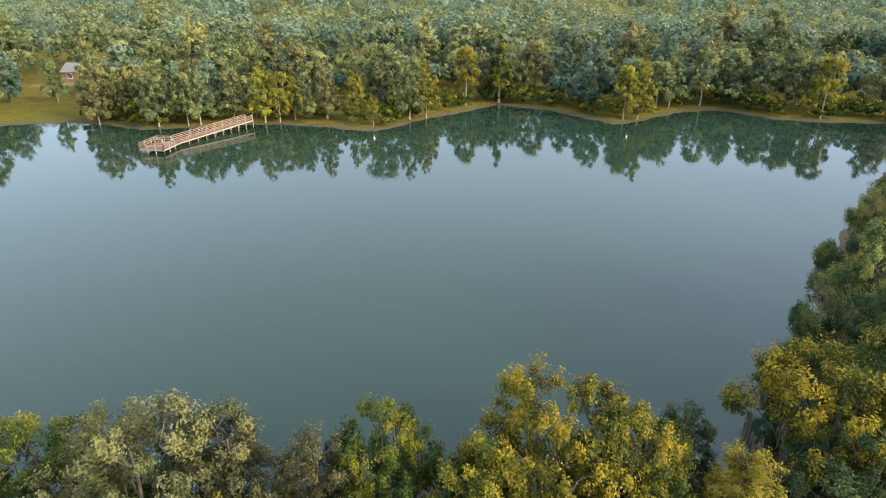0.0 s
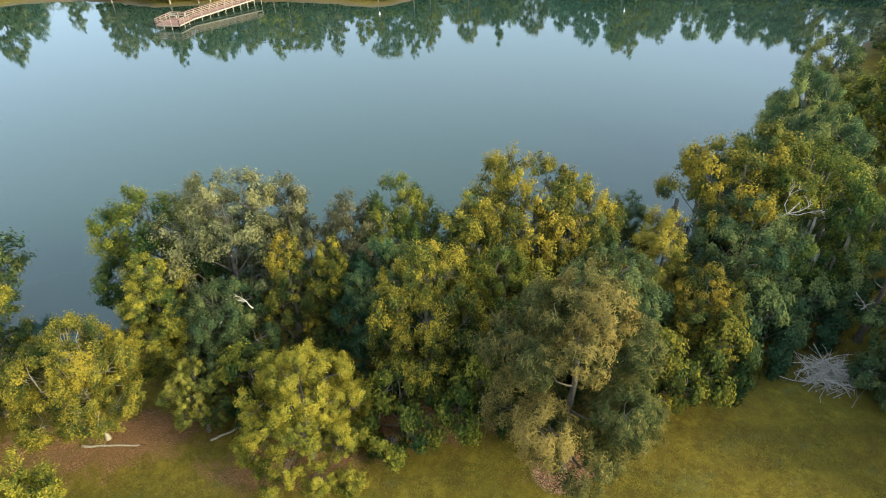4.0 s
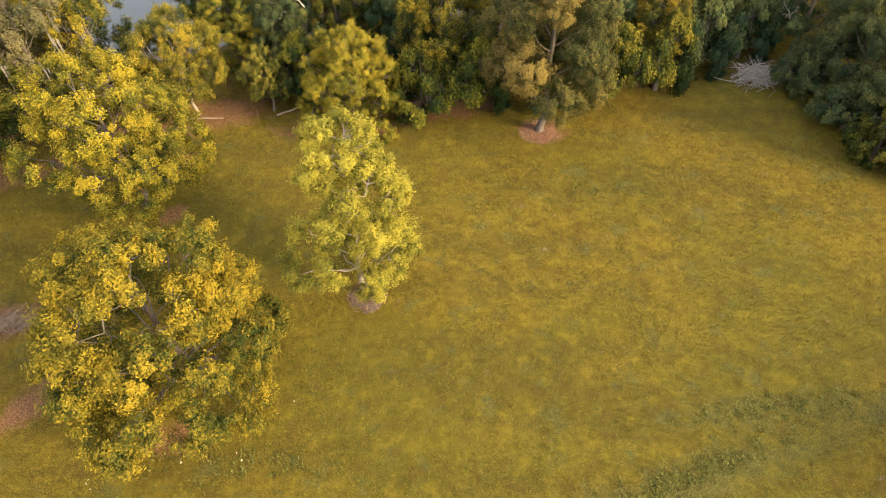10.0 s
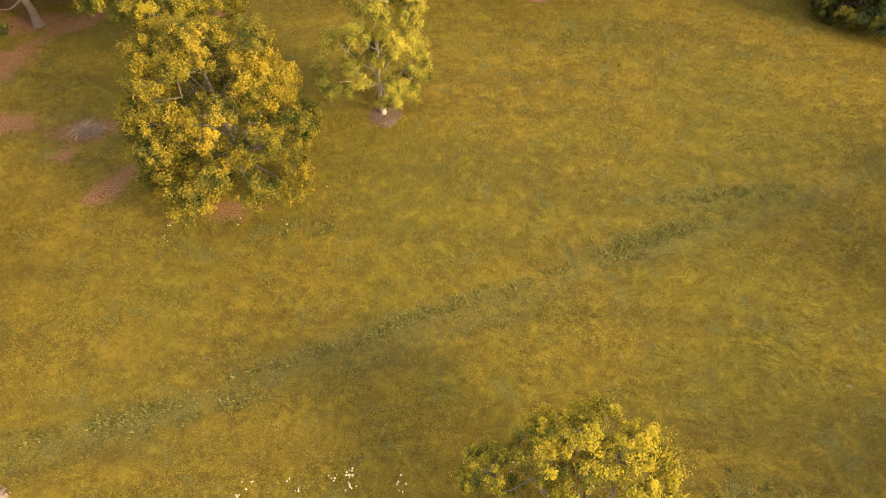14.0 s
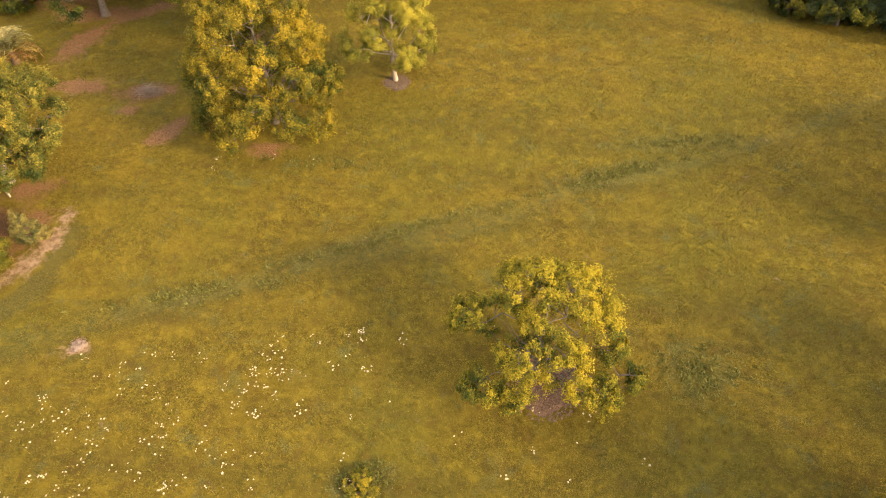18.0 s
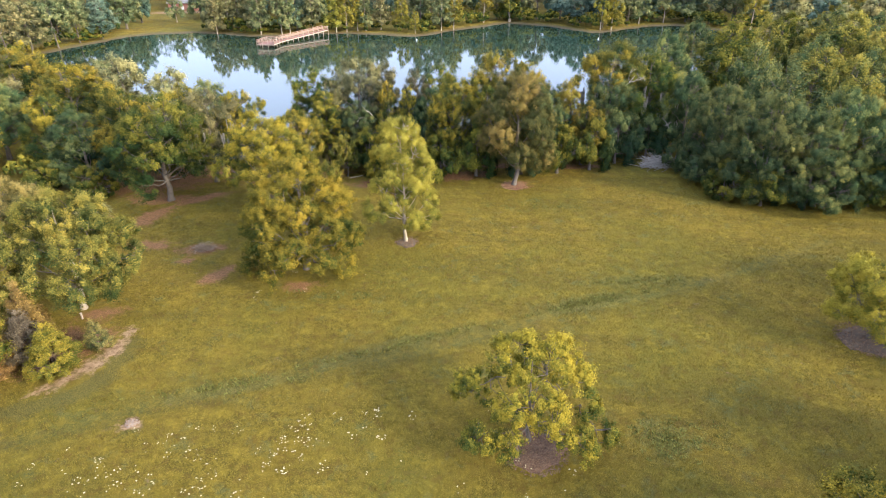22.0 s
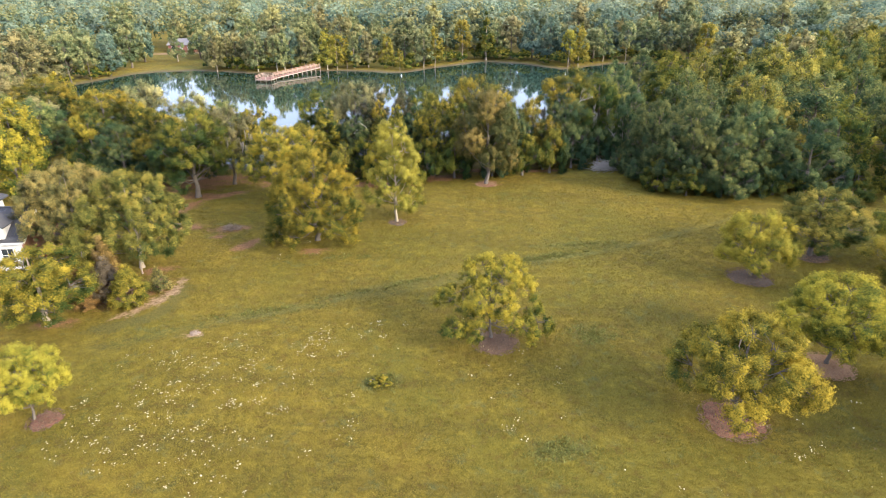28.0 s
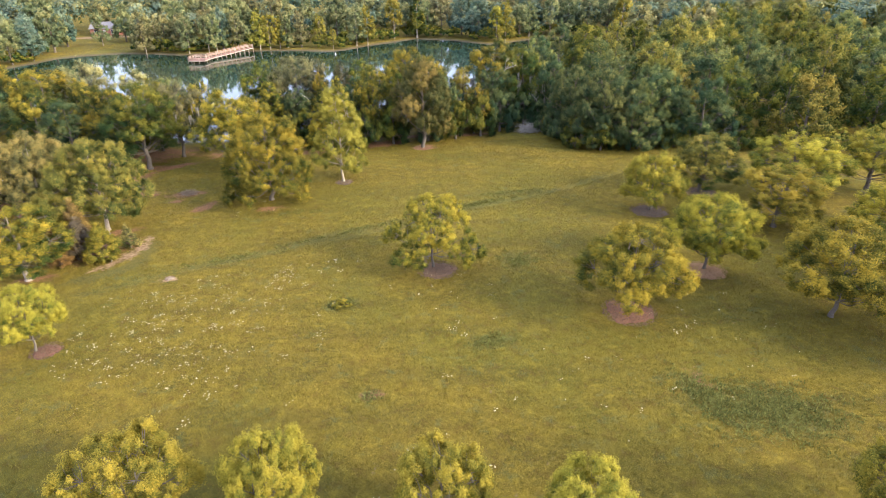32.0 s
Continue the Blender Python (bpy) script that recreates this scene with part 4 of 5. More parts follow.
# ---- mulch rings ----
def mulch_ring(x, y, r, mat, label, seed, name="mulch_ring", category="mulch"):
    g = random.Random(seed)
    n, rings = 40, 6
    wob = [1 + 0.10 * math.sin(3 * k * 2 * math.pi / n + seed) + 0.06 * math.sin(7 * k * 2 * math.pi / n) + g.uniform(-0.09, 0.09) for k in range(n)]
    verts, faces = [(0, 0, 0.05)], []
    for q in range(1, rings + 1):
        f = q / rings
        for k in range(n):
            a = k * 2 * math.pi / n
            rr = r * f * (1 + (wob[k] - 1) * f)
            verts.append((rr * math.cos(a), rr * math.sin(a), 0.07 * (1 - f ** 3) + g.uniform(-0.02, 0.02) - (0.06 if q == rings else 0)))
    for k in range(n):
        faces.append((0, 1 + k, 1 + (k + 1) % n))
        for q in range(rings - 1):
            a, b = 1 + q * n + k, 1 + q * n + (k + 1) % n
            faces.append((a, a + n, b + n, b))
    ob = new(name, mesh_from(name, verts, faces, [mat], True))
    ob.location = (x, y, height(x, y) + 0.01)
    tagged(ob, label, category, "mulch rings" if category == "mulch" else "bare patches")
    # loose chips, some strewn past the edge into the grass
    q = np.random.default_rng(seed + 50)
    m = int(520 * r * r)
    a, d = q.uniform(0, 2 * np.pi, m), r * np.sqrt(q.uniform(0, 1.22, m))
    c = np.column_stack([d * np.cos(a), d * np.sin(a), np.where(d < r * 0.95, 0.09 * (1 - (d / r) ** 3), 0.05) + q.uniform(0, 0.03, m)])
    v, f = leaf_quads(q, c, np.column_stack([q.normal(0, 0.35, m), q.normal(0, 0.35, m), np.ones(m)]), 0.13, 0.048)
    chips = part("chip_litter", mesh_from("chip_litter", v, f, [M_CHIP]), ob)
    chips["kind"] = "stuff"


mulch_ring(9.6, -22.9, 1.55, M_MULCH, "ring of purplish-brown bark mulch under a tree", 1)
mulch_ring(23.0, -30.5, 1.8, M_MULCH_RED, "ring of reddish bark mulch under a tree", 2)
mulch_ring(31.2, -25.1, 1.5, M_MULCH, "ring of brown bark mulch under a tree", 3)
mulch_ring(31.5, -12.1, 1.75, M_MULCH_DARK, "ring of dark grey mulch under a small tree", 4)
mulch_ring(0.1, -0.1, 0.95, M_MULCH_DARK, "small ring of grey-brown mulch round a pale trunk", 5)
mulch_ring(-17.0, -31.9, 0.95, M_MULCH_RED, "reddish bare mulch under a small tree", 7)
for k, (x, y, r) in enumerate(((-12.2, -22.3, 0.40),)):
    mulch_ring(x, y, r, M_SAND, "small bare patch of pale sand in the grass", 20 + k, "sand_patch", "soil")
mulch_ring(38.8, -7.5, 1.6, M_MULCH_DARK, "ring of dark mulch under a green tree", 8)
mulch_ring(9.75, 14.5, 1.3, M_MULCH_RED, "ring of red pine straw under the pine", 6)


# ---- brush piles ----
def stick_mesh(seed, length, r):
    g = np.random.default_rng(seed)
    f = np.linspace(0, 1, 5)[:, None]
    path = np.array([[-length / 2, 0, 0]]) + f * [[length, 0, 0]] + np.cumsum(g.normal(0, 0.045 * length, (5, 3)), 0) * [0.2, 1, 0.7]
    main = tube(path, np.linspace(r, r * 0.35, 5), 5)
    out = [main]
    for k in (1, 2, 2, 3):
        tip = path[k] + [0.25 * length, g.uniform(-1, 1) * 0.28 * length, g.uniform(-0.05, 0.16) * length]
        out.append(tube([path[k], (path[k] + tip) / 2 + g.normal(0, 0.02, 3), tip], [r * 0.5, r * 0.4, r * 0.15], 4))
    return mesh_from("stick", *joined(out))


STICKS = [stick_mesh(k, 1.0 + 0.35 * (k % 5), 0.008 + 0.007 * (k % 3)) for k in range(8)]


def brush_pile(x, y, size, tall, count, mat, label, seed, long=1.0, pitch=1.0, turn=60):
    g = random.Random(seed)
    root = thing("brush_pile", x, y, height(x, y), label, "brush pile")
    for k in range(count):
        a, d = g.uniform(0, 2 * math.pi), g.random() ** 0.7 * size * 0.55
        z = 0.05 + tall * (1 - (d / size) ** 1.2) * g.random()
        steep = 26 if k % 9 == 0 else 10
        m = pose(d * math.cos(a), d * math.sin(a) * 0.55, z, g.uniform(-25, 25), -abs(g.gauss(0, steep * pitch)), g.gauss(15, turn) + 180 * (k % 2)) @ Matrix.Scale(long, 4)
        part("stick", STICKS[k % 8], root, mat, m)


brush_pile(26.0, 21.2, 2.8, 1.2, 130, M_STICK, "heap of bleached grey cut branches at the wood's edge", 3, 1.5, 1.3, 48)
brush_pile(-16.8, -2.4, 1.7, 0.5, 150, M_STICK_BROWN, "low heap of brown dead twigs on bare soil", 4, 0.6, 0.6)


def log(x, y, length, r, rz, label):
    g = np.random.default_rng(int(abs(x) * 7))
    f = np.linspace(0, 1, 7)
    path = np.column_stack([(f - 0.5) * length, g.normal(0, 0.03, 7), np.full(7, r)])
    ob = new("log", mesh_from("log", *tube(path, r * (1.05 - 0.3 * f), 8), mats=[BARK["pale"]], smooth=True))
    ob.matrix_basis = pose(x, y, height(x, y), 0, 0, rz)
    tagged(ob, label, "log")


log(-13.4, 15.3, 3.0, 0.055, 4, "bleached fallen branch lying on bare soil")
log(-7.6, 16.2, 1.6, 0.06, 35, "thin bleached stick lying on bare soil")


# ---- dead limbs and hanging moss ----
def dead_limb(x, y, z, size, rz, label):
    """A bleached forked limb, its foot at the given place."""
    g = np.random.default_rng(int(x * 13 + 400))
    out = []
    def grow(p, d, length, r, depth):
        q = p + d * length
        mid = (p + q) / 2 + g.normal(0, 0.07 * length, 3)
        out.append(tube([p, mid, q], [r, r * 0.8, r * 0.55], 5))
        if depth:
            for _ in range(3):
                e = d + g.normal(0, 0.55, 3)
                grow(q if g.random() < 0.6 else mid, e / np.linalg.norm(e), length * g.uniform(0.5, 0.75), r * 0.55, depth - 1)
    grow(np.zeros(3), np.array([0.5, -0.35, 0.8]), size, 0.05, 3)
    ob = mesh_from("dead_limb", *joined(out), mats=[M_STICK])
    root = min(SHORE_TREES, key=lambda o: (o.location.x - x) ** 2 + (o.location.y - y) ** 2)
    child = part("dead_limb", ob, root, None, None, label)
    child.matrix_basis = root.matrix_basis.inverted() @ pose(x, y, z, 0, 0, rz)


def hanging_moss(root, seed, count, z0, z1, r, length):
    """Grey strands that hang from the lower crown."""
    g = np.random.default_rng(seed)
    n = count * 5
    a, d = g.uniform(0, 2 * np.pi, count), r * np.sqrt(g.uniform(0.3, 1, count))
    top = np.column_stack([d * np.cos(a), d * np.sin(a), g.uniform(z0, z1, count)])
    top = np.repeat(top, 5, 0) + g.normal(0, 0.14, (n, 3))
    side = g.normal(size=(n, 3)) * [1, 1, 0]
    side /= np.linalg.norm(side, axis=1)[:, None]
    L = g.uniform(0.4, 1.0, (n, 1)) * length
    verts = np.stack([top - side * 0.07, top + side * 0.07, top + side * 0.05 - L * [0, 0, 0.7], top - side * 0.02 - L * [0, 0, 1.0]], 1).reshape(-1, 3)
    ob = part("hanging_moss", mesh_from("hanging_moss", verts, np.arange(n * 4).reshape(-1, 4), [M_MOSS]), root, None, None, "grey strands of hanging moss")
    ob.matrix_basis = root.matrix_basis.inverted() @ Matrix.Translation(root.location)
    ob["kind"] = "stuff"


dead_limb(22.4, 25.6, 7.6, 1.5, 20, "bleached dead limb with bare forks")
dead_limb(-7.6, 18.7, 5.0, 0.5, 100, "bleached dead limb with bare forks")
dead_limb(-6.0, 19.4, 5.5, 0.5, 200, "bleached dead limb with bare forks")
dead_limb(27.2, 22.6, 3.6, 0.8, 250, "bleached dead limb with bare forks")
for k, n in enumerate((8, 15, 16, 31)):
    hanging_moss(SHORE_TREES[n], k, 46, 3.6, 8.0, 3.7, 1.9)


# ---- planted bed beside the house ----
def clump(kind, x, y, h, r, leaf, label, name="shrub"):
    plant(kind, x, y, h, r, leaf, label, bark="brown", name=name, category="shrub", group="planted bed")


clump("spire1", -21.7, -16.4, 5.0, 1.6, "rust", "conical evergreen with rusty browning leaves")
clump("spire1", -21.0, -17.6, 3.8, 1.5, "grey", "dying conical shrub with grey bare twigs")
clump("spire1", -22.4, -18.8, 3.4, 1.4, "rust", "browning conical shrub with thin rusty leaves")
clump("spire1", -18.9, -18.4, 3.5, 1.75, "sunny", "bright yellow-green feathery conical shrub")
clump("spire1", -17.7, -16.1, 2.3, 0.9, "tan", "small upright golden-brown bush at the bed's corner")
clump("shrub1", 2.2, -27.7, 0.5, 0.7, "golden", "low green weedy bush in the meadow grass")


def garden_stake(x, y, h):
    root = thing("garden_stake", x, y, height(x, y), "short white garden stake in the planted bed", "stake", group="garden stakes")
    part("stake", box_bm(0.10, 0.10, h, 0.012, (0, 0, h / 2 - 0.05)), root, M_POST)
    part("cap", box_bm(0.14, 0.14, 0.05, 0.01, (0, 0, h - 0.03)), root, M_POST)


garden_stake(-20.9, -12.9, 0.5), garden_stake(-18.2, -18.8, 0.35)


def frond_mesh(seed):
    """One arching palm frond with two rows of leaflets."""
    g = np.random.default_rng(seed)
    f = np.linspace(0, 1, 9)
    L = 2.3
    path = np.column_stack([L * (f * 0.95 - 0.22 * f ** 3), 0 * f, L * (0.62 * f - 0.80 * f ** 2.4)])
    verts, faces = tube(path, 0.03 * (1.1 - f), 4)
    verts, faces = list(map(tuple, verts)), list(map(tuple, faces))
    for k in range(34):
        u = 0.22 + 0.78 * k / 34
        c = np.array([np.interp(u, f, path[:, q]) for q in range(3)])
        for side in (-1, 1):
            ln = 0.62 * math.sin(math.pi * min(1, 0.25 + u * 0.72)) * g.uniform(0.85, 1.1)
            tip = c + [0.32 * ln, side * ln * 0.85, -0.12 * ln + 0.18 * ln * (1 - u)]
            mid = (c + tip) / 2 + [0, 0, 0.03]
            n = len(verts)
            verts += [tuple(c), tuple(mid + [0.022, 0, 0]), tuple(tip), tuple(mid - [0.022, 0, 0])]
            faces.append((n, n + 1, n + 2, n + 3))
    me = mesh_from("frond", verts, faces)
    return toned(me, g.uniform(0.3, 0.75, len(me.polygons)))


def palm(x, y):
    root = thing("palm", x, y, height(x, y), "low bushy palm with arching grey-green fronds", "palm")
    part("trunk", mesh_from("trunk", *tube([(0, 0, -0.1), (0.02, 0, 0.35), (0.03, 0.02, 0.7), (0.03, 0.02, 0.95)], [0.32, 0.28, 0.27, 0.16], 12), smooth=True), root, BARK["brown"])
    g = random.Random(8)
    meshes = [frond_mesh(k) for k in range(4)]
    for k in range(44):
        f = k / 44
        dry = k < 9
        part("frond", meshes[k % 4], root, LEAF["rust"] if dry else LEAF["pale_olive"],
             pose(0.03, 0.02, 0.85, 0, -8 - 46 * f + (26 if dry else 0), k * 137.5) @ Matrix.Scale(g.uniform(1.0, 1.25), 4), "dry brown frond" if dry else "")


palm(-28.2, 0.8)


# ---- dock ----
def beam(a, b, w, h):
    """A bevelled timber from a to b."""
    a, b = Vector(a), Vector(b)
    d = b - a
    bm = box_bm(d.length, w, h, 0.012)
    bmesh.ops.transform(bm, matrix=Matrix.Translation((a + b) / 2) @ d.to_track_quat("X", "Z").to_matrix().to_4x4(), verts=bm.verts)
    return bm


def dock():
    root = thing("dock", -46.5, 104.0, 0, "reddish timber fishing dock with railings on posts in the lake", "dock")
    inv = root.matrix_basis.inverted()
    def put(name, bm, mat, label=""):
        bmesh.ops.transform(bm, matrix=inv, verts=bm.verts)
        return part(name, bm, root, mat, None, label)
    FL, FR, BR, BL = Vector((-49.3, 101.6, 0)), Vector((-44.9, 101.2, 0)), Vector((-44.2, 106.4, 0)), Vector((-48.6, 106.8, 0))
    zp = -0.25
    up = lambda p, z: Vector((p.x, p.y, z))
    # platform boards and edge beams
    n = 30
    for k in range(n):
        f0 = (k + 0.5) / n
        a, b = FL.lerp(BL, f0), FR.lerp(BR, f0)
        put("board", beam(up(a, zp), up(b, zp), 0.155, 0.04), M_DECK)
    def railing(a, b, za, zb, gap=1.6):
        count = max(2, round((b - a).length / gap) + 1)
        for k in range(count):
            f = k / (count - 1)
            p, z = a.lerp(b, f), za + (zb - za) * f
            put("post", beam(up(p, -1.9), up(p, z + 0.92), 0.12, 0.12), M_POST)
        for h, w, mat in ((0.95, 0.16, M_DOCK), (0.66, 0.09, M_DOCK), (0.36, 0.09, M_DOCK)):
            put("rail", beam(up(a, za + h), up(b, zb + h), w if h > 1 else 0.045, 0.045 if h > 1 else 0.13), mat)
        put("edge_beam", beam(up(a, za - 0.14), up(b, zb - 0.14), 0.06, 0.22), M_POST)
    railing(FL, BL, zp, zp), railing(FL, FR, zp, zp), railing(BL, BR.lerp(BL, 0.42), zp, zp)
    W0, W1 = Vector((-45.2, 106.5, 0)), Vector((-37.4, 121.6, 0))
    side = Vector((W1 - W0).normalized().yxz)
    side = Vector((side.x, -side.y, 0)) * 0.95
    railing(FR, W0 + side, zp, zp)
    railing(W0 + side, W1 + side, zp, 0.35, 1.9)
    railing(W0 - side, W1 - side, zp, 0.35, 1.9)
    n = 100
    for k in range(n):
        f = (k + 0.5) / n
        p, z = W0.lerp(W1, f), zp + (0.35 - zp) * f
        put("board", beam(up(p - side, z), up(p + side, z), 0.15, 0.04), M_DECK)


dock()


def bench(x, y, z, rz):
    root = thing("bench", x, y, z, "pale weathered slatted bench on the dock platform", "bench", rz)
    for k in range(3):
        part("seat_slat", box_bm(1.5, 0.12, 0.04, 0.01, (0, -0.15 + 0.15 * k, 0.45)), root, M_POST)
    for k in range(2):
        part("back_slat", box_bm(1.5, 0.03, 0.13, 0.008, (0, 0.24, 0.62 + 0.2 * k)), root, M_POST)
    for sx in (-0.65, 0.65):
        part("leg", box_bm(0.07, 0.42, 0.44, 0.01, (sx, 0, 0.22)), root, M_POST)


bench(-48.0, 106.0, -0.23, 175)


def float_buoy(x, y):
    bm = bmesh.new()
    bmesh.ops.create_cone(bm, cap_ends=True, segments=12, radius1=0.20, radius2=0.08, depth=0.5, matrix=Matrix.Translation((0, 0, 0.15)))
    root = thing("buoy", x, y, -1.0, "small white marker float standing in the water", "buoy", group="marker floats")
    part("float_body", bm, root, M_WALL)
    part("top_pole", box_bm(0.04, 0.04, 0.3, 0.008, (0, 0, 0.5)), root, M_WALL)


float_buoy(-11.7, 112.4), float_buoy(33.9, 114.7)


# ---- house beside the meadow ----
def window(parent, w, h, m):
    """A sash window that faces -y: frame, sill, panes and glazing bars."""
    root = part("window", box_bm(w + 0.16, 0.06, h + 0.16, 0.01), parent, M_WALL, m)
    for sx in (-1, 1):
        for sz in (-1, 1):
            part("pane", box_bm(w / 2 - 0.05, 0.02, h / 2 - 0.05, 0, (sx * w / 4, -0.035, sz * h / 4)), root, M_GLASS)
    part("sill", box_bm(w + 0.26, 0.14, 0.05, 0.01, (0, -0.05, -h / 2 - 0.1)), root, M_WALL)
    return root


def gable_prism(x0, x1, y0, y1, z0, ridge, over=0.45, thick=0.16):
    """A gabled roof with thickness, its ridge along x."""
    ym = (y0 + y1) / 2
    slope = (ridge - z0) / (ym - y0)
    a, b = y0 - over, y1 + over
    ze = z0 - over * slope
    prof = [(a, ze), (ym, ridge), (b, ze), (b, ze + thick), (ym, ridge + thick * 1.2), (a, ze + thick)]
    verts = [(x, y, z) for x in (x0 - over, x1 + over) for y, z in prof]
    faces = [(0, 1, 7, 6), (1, 2, 8, 7), (2, 3, 9, 8), (3, 4, 10, 9), (4, 5, 11, 10), (5, 0, 6, 11), (5, 4, 1, 0), (4, 3, 2, 1), (6, 7, 10, 11), (7, 8, 9, 10)]
    return mesh_from("roof", verts, faces)


def gabled_walls(x0, x1, y0, y1, z0, ridge):
    ym = (y0 + y1) / 2
    prof = [(y0, 0), (y1, 0), (y1, z0), (ym, ridge), (y0, z0)]
    verts = [(x, y, z) for x in (x0, x1) for y, z in prof]
    faces = [(0, 1, 2, 3, 4), (9, 8, 7, 6, 5), (0, 5, 6, 1), (1, 6, 7, 2), (4, 9, 5, 0), (2, 7, 8, 3), (3, 8, 9, 4)]
    return mesh_from("wall", verts, faces)


def hip_roof(x0, x1, y0, y1, z0, ridge, inset, over=0.45, thick=0.16):
    """A hipped roof with a fascia of its own thickness."""
    x0, x1, y0, y1 = x0 - over, x1 + over, y0 - over, y1 + over
    ym = (y0 + y1) / 2
    low = [(x0, y0, z0), (x1, y0, z0), (x1, y1, z0), (x0, y1, z0)]
    verts = low + [(x, y, z + thick) for x, y, z in low] + [(x0 + inset, ym, ridge), (x1 - inset, ym, ridge)]
    faces = [(3, 2, 1, 0), (0, 1, 5, 4), (1, 2, 6, 5), (2, 3, 7, 6), (3, 0, 4, 7), (4, 5, 9, 8), (5, 6, 9), (6, 7, 8, 9), (7, 4, 8)]
    return mesh_from("roof", verts, faces)


def house():
    root = thing("house", -40.4, -10.64, height(-40.4, -10.6), "white-sided house with a grey shingled gable roof and dormers", "house", 8)
    part("wall", gabled_walls(-9, 8.6, -3, 3, 2.95, 4.72), root, M_WALL)
    roof = part("roof", gable_prism(-9, 8.6, -3, 3, 2.95, 4.8, 0.4), root, M_ROOF)
    slope = (4.8 - 2.95) / 3
    tilt = math.degrees(math.atan(slope))
    for k in range(14):
        y = -3.4 + 3.3 * (k + 0.5) / 14
        part("shingle_course", box_bm(18.36, 0.30, 0.03, 0.008), roof, M_ROOF, pose(-0.2, y, 4.98 + slope * y + 0.02, tilt - 2.5, 0, 0))
    part("ridge_cap", box_bm(18.4, 0.30, 0.06, 0.02, (-0.2, 0, 5.01)), roof, M_ROOF)
    part("fascia", box_bm(18.4, 0.04, 0.18, 0.01, (-0.2, -3.42, 2.76)), root, M_WALL)
    for sy in (-1, 1):
        part("bargeboard", box_bm(0.05, 3.95, 0.2, 0.01), root, M_WALL, pose(9.03, sy * 1.68, 3.78, -sy * tilt, 0, 0))
    part("rear_wall", box_bm(10.0, 6.4, 2.9, 0.02, (-4.6, 6.1, 1.45)), root, M_WALL)
    part("rear_roof", hip_roof(-9.6, 0.4, 3.4, 9.3, 2.9, 5.7, 3.0), root, M_ROOF)
    part("end_wall", gabled_walls(8.6, 8.72, -2.99, 2.99, 2.93, 4.68), root, M_BRICK)
    for x in (-5.4, 0.6, 6.7):
        d = part("dormer", gabled_walls(-0.75, 1.6, -0.75, 0.75, 1.25, 1.9), root, M_WALL, pose(x, -2.35, 2.95, 0, 0, 90))
        part("dormer_roof", gable_prism(-1.0, 1.6, -0.8, 0.8, 1.25, 1.9, 0.14, 0.08), d, M_ROOF, pose(0.2, 0, 0.02))
        window(d, 0.7, 0.8, pose(-0.79, 0, 0.72, 0, 0, -90))
    for x in (-6, -2.6, 0.6, 5.9, 7.3):
        window(root, 1.0, 1.25, pose(x, -3.04, 1.55))
    part("door", box_bm(0.95, 0.07, 2.05, 0.01, (4.0, -3.04, 1.03)), root, M_BRICK, None, "dark red panelled front door")
    part("door_step", box_bm(1.6, 0.8, 0.16, 0.02, (4.0, -3.45, 0.06)), root, M_CONCRETE)


house()


def far_house():
    root = thing("house", -101, 176, height(-101, 176), "low brick house with a pale roof behind the lake", "house")
    part("wall", gabled_walls(-5, 5, -3.5, 3.5, 2.6, 4.4), root, M_BRICK)
    part("roof", gable_prism(-5, 5, -3.5, 3.5, 2.6, 4.4), root, M_TINROOF)
    for x in (-3, 3):
        window(root, 1.3, 1.2, pose(x, -3.54, 1.5))
    part("door", box_bm(1.0, 0.07, 2.05, 0.01, (0, -3.54, 1.03)), root, M_WALL)


far_house()


# ---- meadow details ----
def flowers():
    g = np.random.default_rng(21)
    verts, faces = [], []
    spots = [(-2.8, -23.4, 1.5, 40), (-0.3, -22.0, 2.0, 18), (-7, -25.5, 4, 50), (-11, -28, 4.5, 60), (-9, -32, 4.5, 64), (-13, -34, 3.2, 36), (-5, -36.5, 4, 34), (-3, -30, 5, 34),
             (8, -27, 5, 30), (28, -34, 5, 24), (20, -40, 7, 22), (-7, -8, 5, 14), (6, -43, 8, 18)]
    for cx, cy, r, n in spots:
        for _ in range(int(n * 0.75)):
            x, y = g.normal(cx, r * 0.6), g.normal(cy, r * 0.6)
            for _ in range(g.integers(1, 7)):
                px, py = x + g.normal(0, 0.15), y + g.normal(0, 0.15)
                z, rr = height(px, py) + g.uniform(0.2, 0.34), g.uniform(0.026, 0.058)
                b = len(verts)
                verts.append((px, py, z + rr * 0.5))
                for k in range(5):
                    a = k * 2 * math.pi / 5 + px
                    verts.append((px + rr * math.cos(a) * g.uniform(0.6, 1.2), py + rr * math.sin(a) * g.uniform(0.6, 1.2), z + g.uniform(-0.02, 0.02)))
                faces += [(b, b + 1 + k, b + 1 + (k + 1) % 5) for k in range(5)]
    ob = new("wildflowers", mesh_from("wildflowers", np.array(verts), np.array(faces), [M_FLOWER]))
    tagged(ob, "creamy white flower heads scattered over the meadow", "flowers", kind="stuff")


flowers()


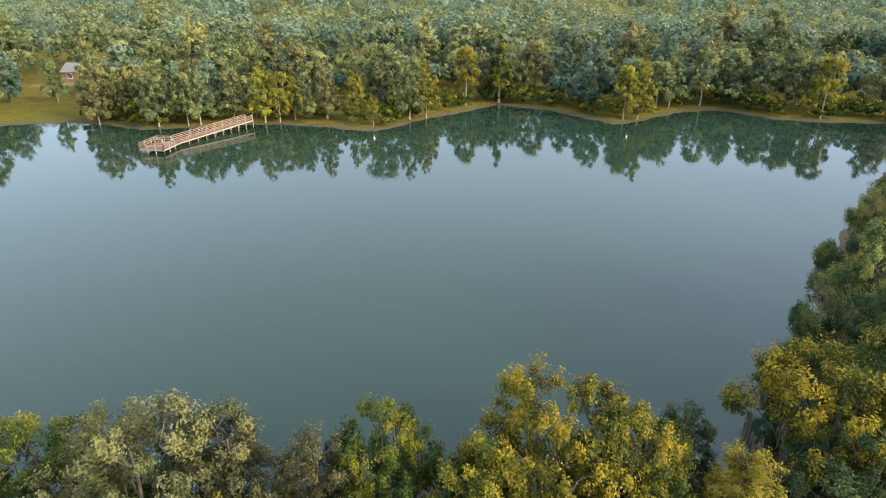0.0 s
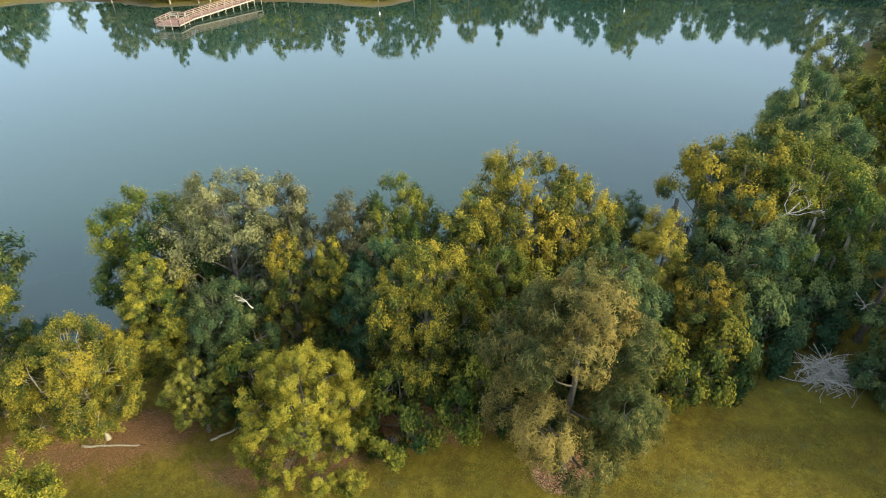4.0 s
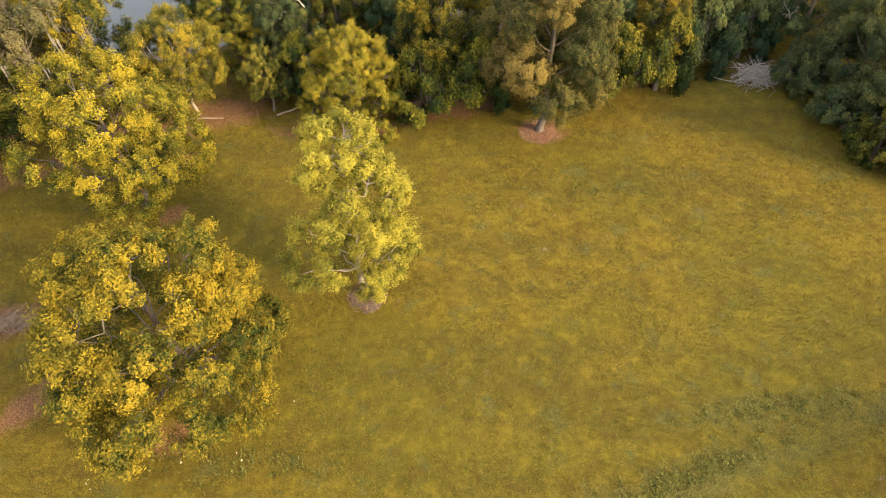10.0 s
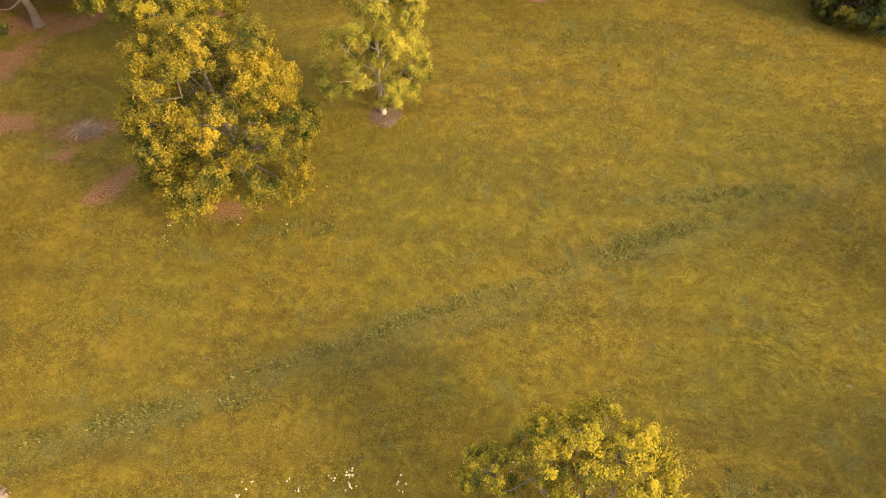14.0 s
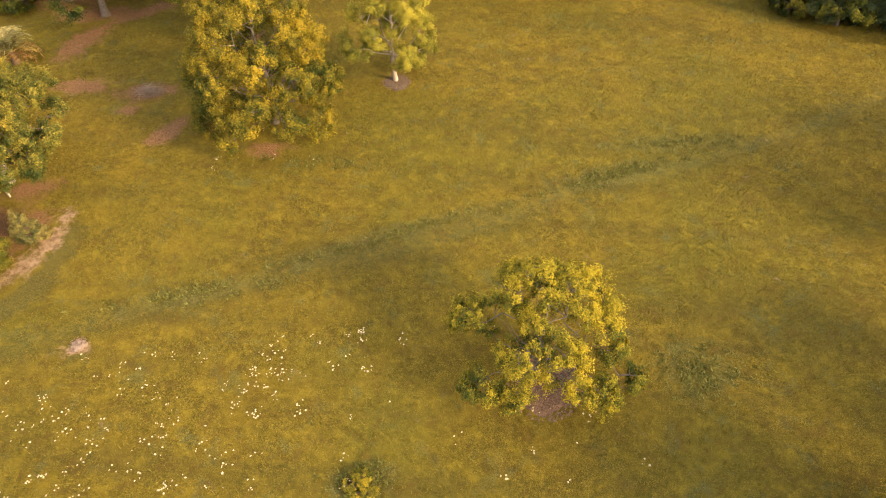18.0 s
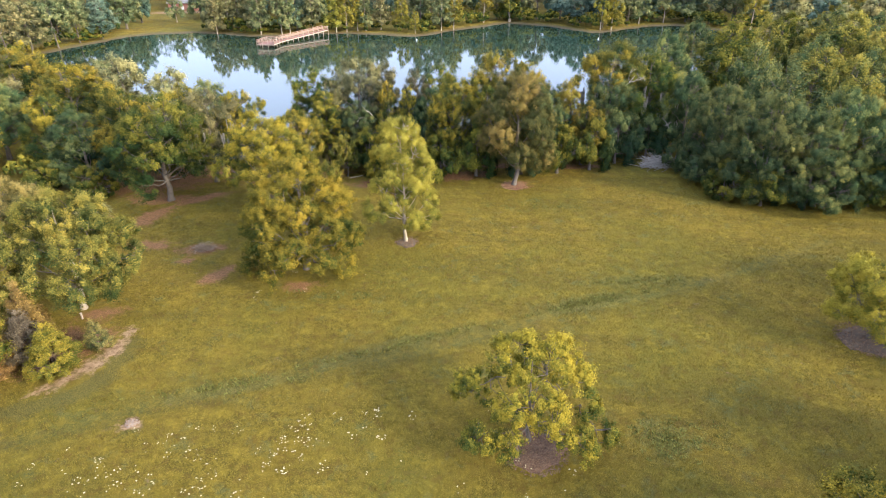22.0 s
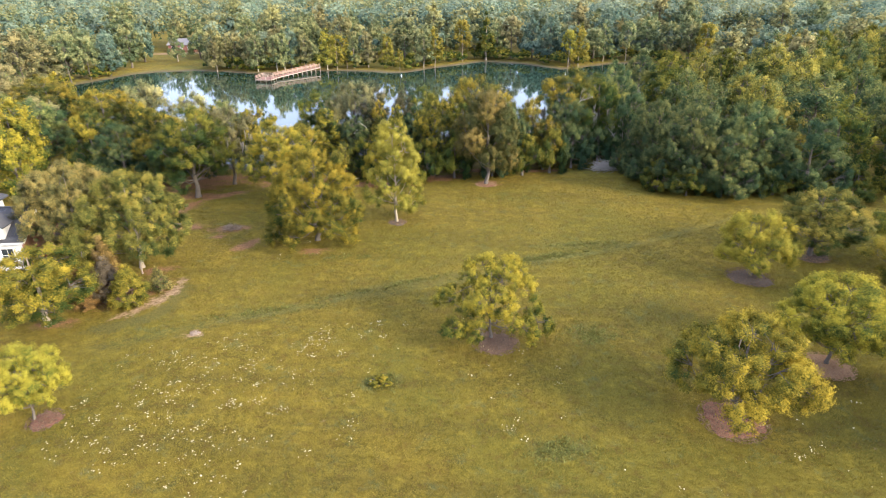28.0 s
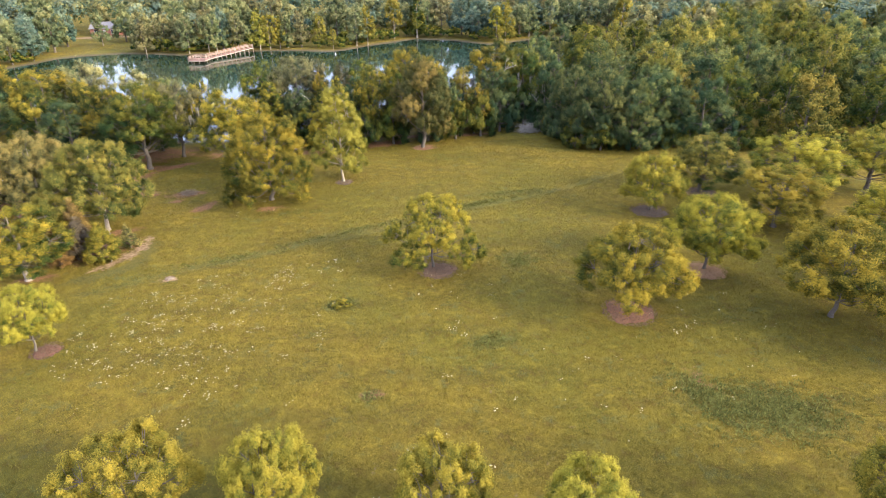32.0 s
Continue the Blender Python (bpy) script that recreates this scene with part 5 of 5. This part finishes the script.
def tufts(name, label, mat, xy, hgt, width, blades, seed, lean=0.5):
    """Upright pointed blades in small bunches."""
    g = np.random.default_rng(seed)
    xy = np.repeat(np.asarray(xy), blades, 0)
    n = len(xy)
    xy = xy + g.normal(0, width * 1.3, xy.shape)
    base = np.column_stack([xy, heights(xy[:, 0], xy[:, 1]) - 0.02])
    a = g.uniform(0, 2 * np.pi, n)
    out = np.column_stack([np.cos(a), np.sin(a), 0 * a])
    side = np.column_stack([-np.sin(a), np.cos(a), 0 * a]) * width * 0.5
    h = g.uniform(0.5, 1.15, (n, 1)) * hgt
    tip = base + [0, 0, 1] * h + out * h * lean * g.uniform(0.3, 1.3, (n, 1))
    verts = np.stack([base - side, base + side, tip], 1).reshape(-1, 3)
    ob = new(name, mesh_from(name, verts, np.arange(n * 3).reshape(-1, 3), [mat]))
    tagged(ob, label, "grass", kind="stuff")


g = np.random.default_rng(31)
xy = np.column_stack([g.uniform(-30, 48, 190000), g.uniform(-54, 18, 190000)])
xy = xy[lake_distance(xy[:, 0], xy[:, 1]) > 8]
open_soil = blob_mask(xy[:, 0], xy[:, 1], BARE + SAND + MOWN)
open_soil = np.maximum(open_soil, np.exp(-(ditch_distance(xy[:, 0], xy[:, 1]) / 0.55) ** 2) * 0.9)
for x, y, r in RINGS:
    open_soil = np.maximum(open_soil, np.hypot(xy[:, 0] - x, xy[:, 1] - y) < r * 1.02)
xy = xy[open_soil < g.uniform(0.25, 0.8, len(xy))]
tufts("meadow_grass", "standing yellow-green meadow grass", M_BLADE, xy, 0.17, 0.028, 3, 32, 0.75)
W = [(14.5, -8.6, 4.2, 0.6, 24, 130), (2, -14.2, 8.0, 0.4, 24, 70), (-8, -19.0, 4.6, 0.5, 16, 60), (18.2, -5.5, 4.0, 0.6, 10, 60), (27.3, -41.3, 3.8, 2.0, -12, 760), (24.2, -40, 2.2, 0.8, -70, 200),
     (12.6, -33.4, 1.8, 0.7, 10, 90), (4.8, -38.4, 0.6, 0.4, 0, 22), (2.1, -27.6, 1.0, 0.6, 10, 60), (16.5, -21.6, 1.8, 1.2, 0, 110), (10, 8.5, 5, 1.2, 0, 40), (-4, -9, 4, 0.8, 0, 40)]
pts = []
for x, y, a, b, turn, n in W:
    u, v = g.normal(0, a * 0.55, n), g.normal(0, b * 0.6, n)
    c, q = math.cos(radians(turn)), math.sin(radians(turn))
    pts.append(np.column_stack([x + u * c - v * q, y + u * q + v * c]))
tufts("weed_growth", "coarse green weeds standing in the grass", M_WEED, np.concatenate(pts), 0.13, 0.085, 12, 33, 1.3)
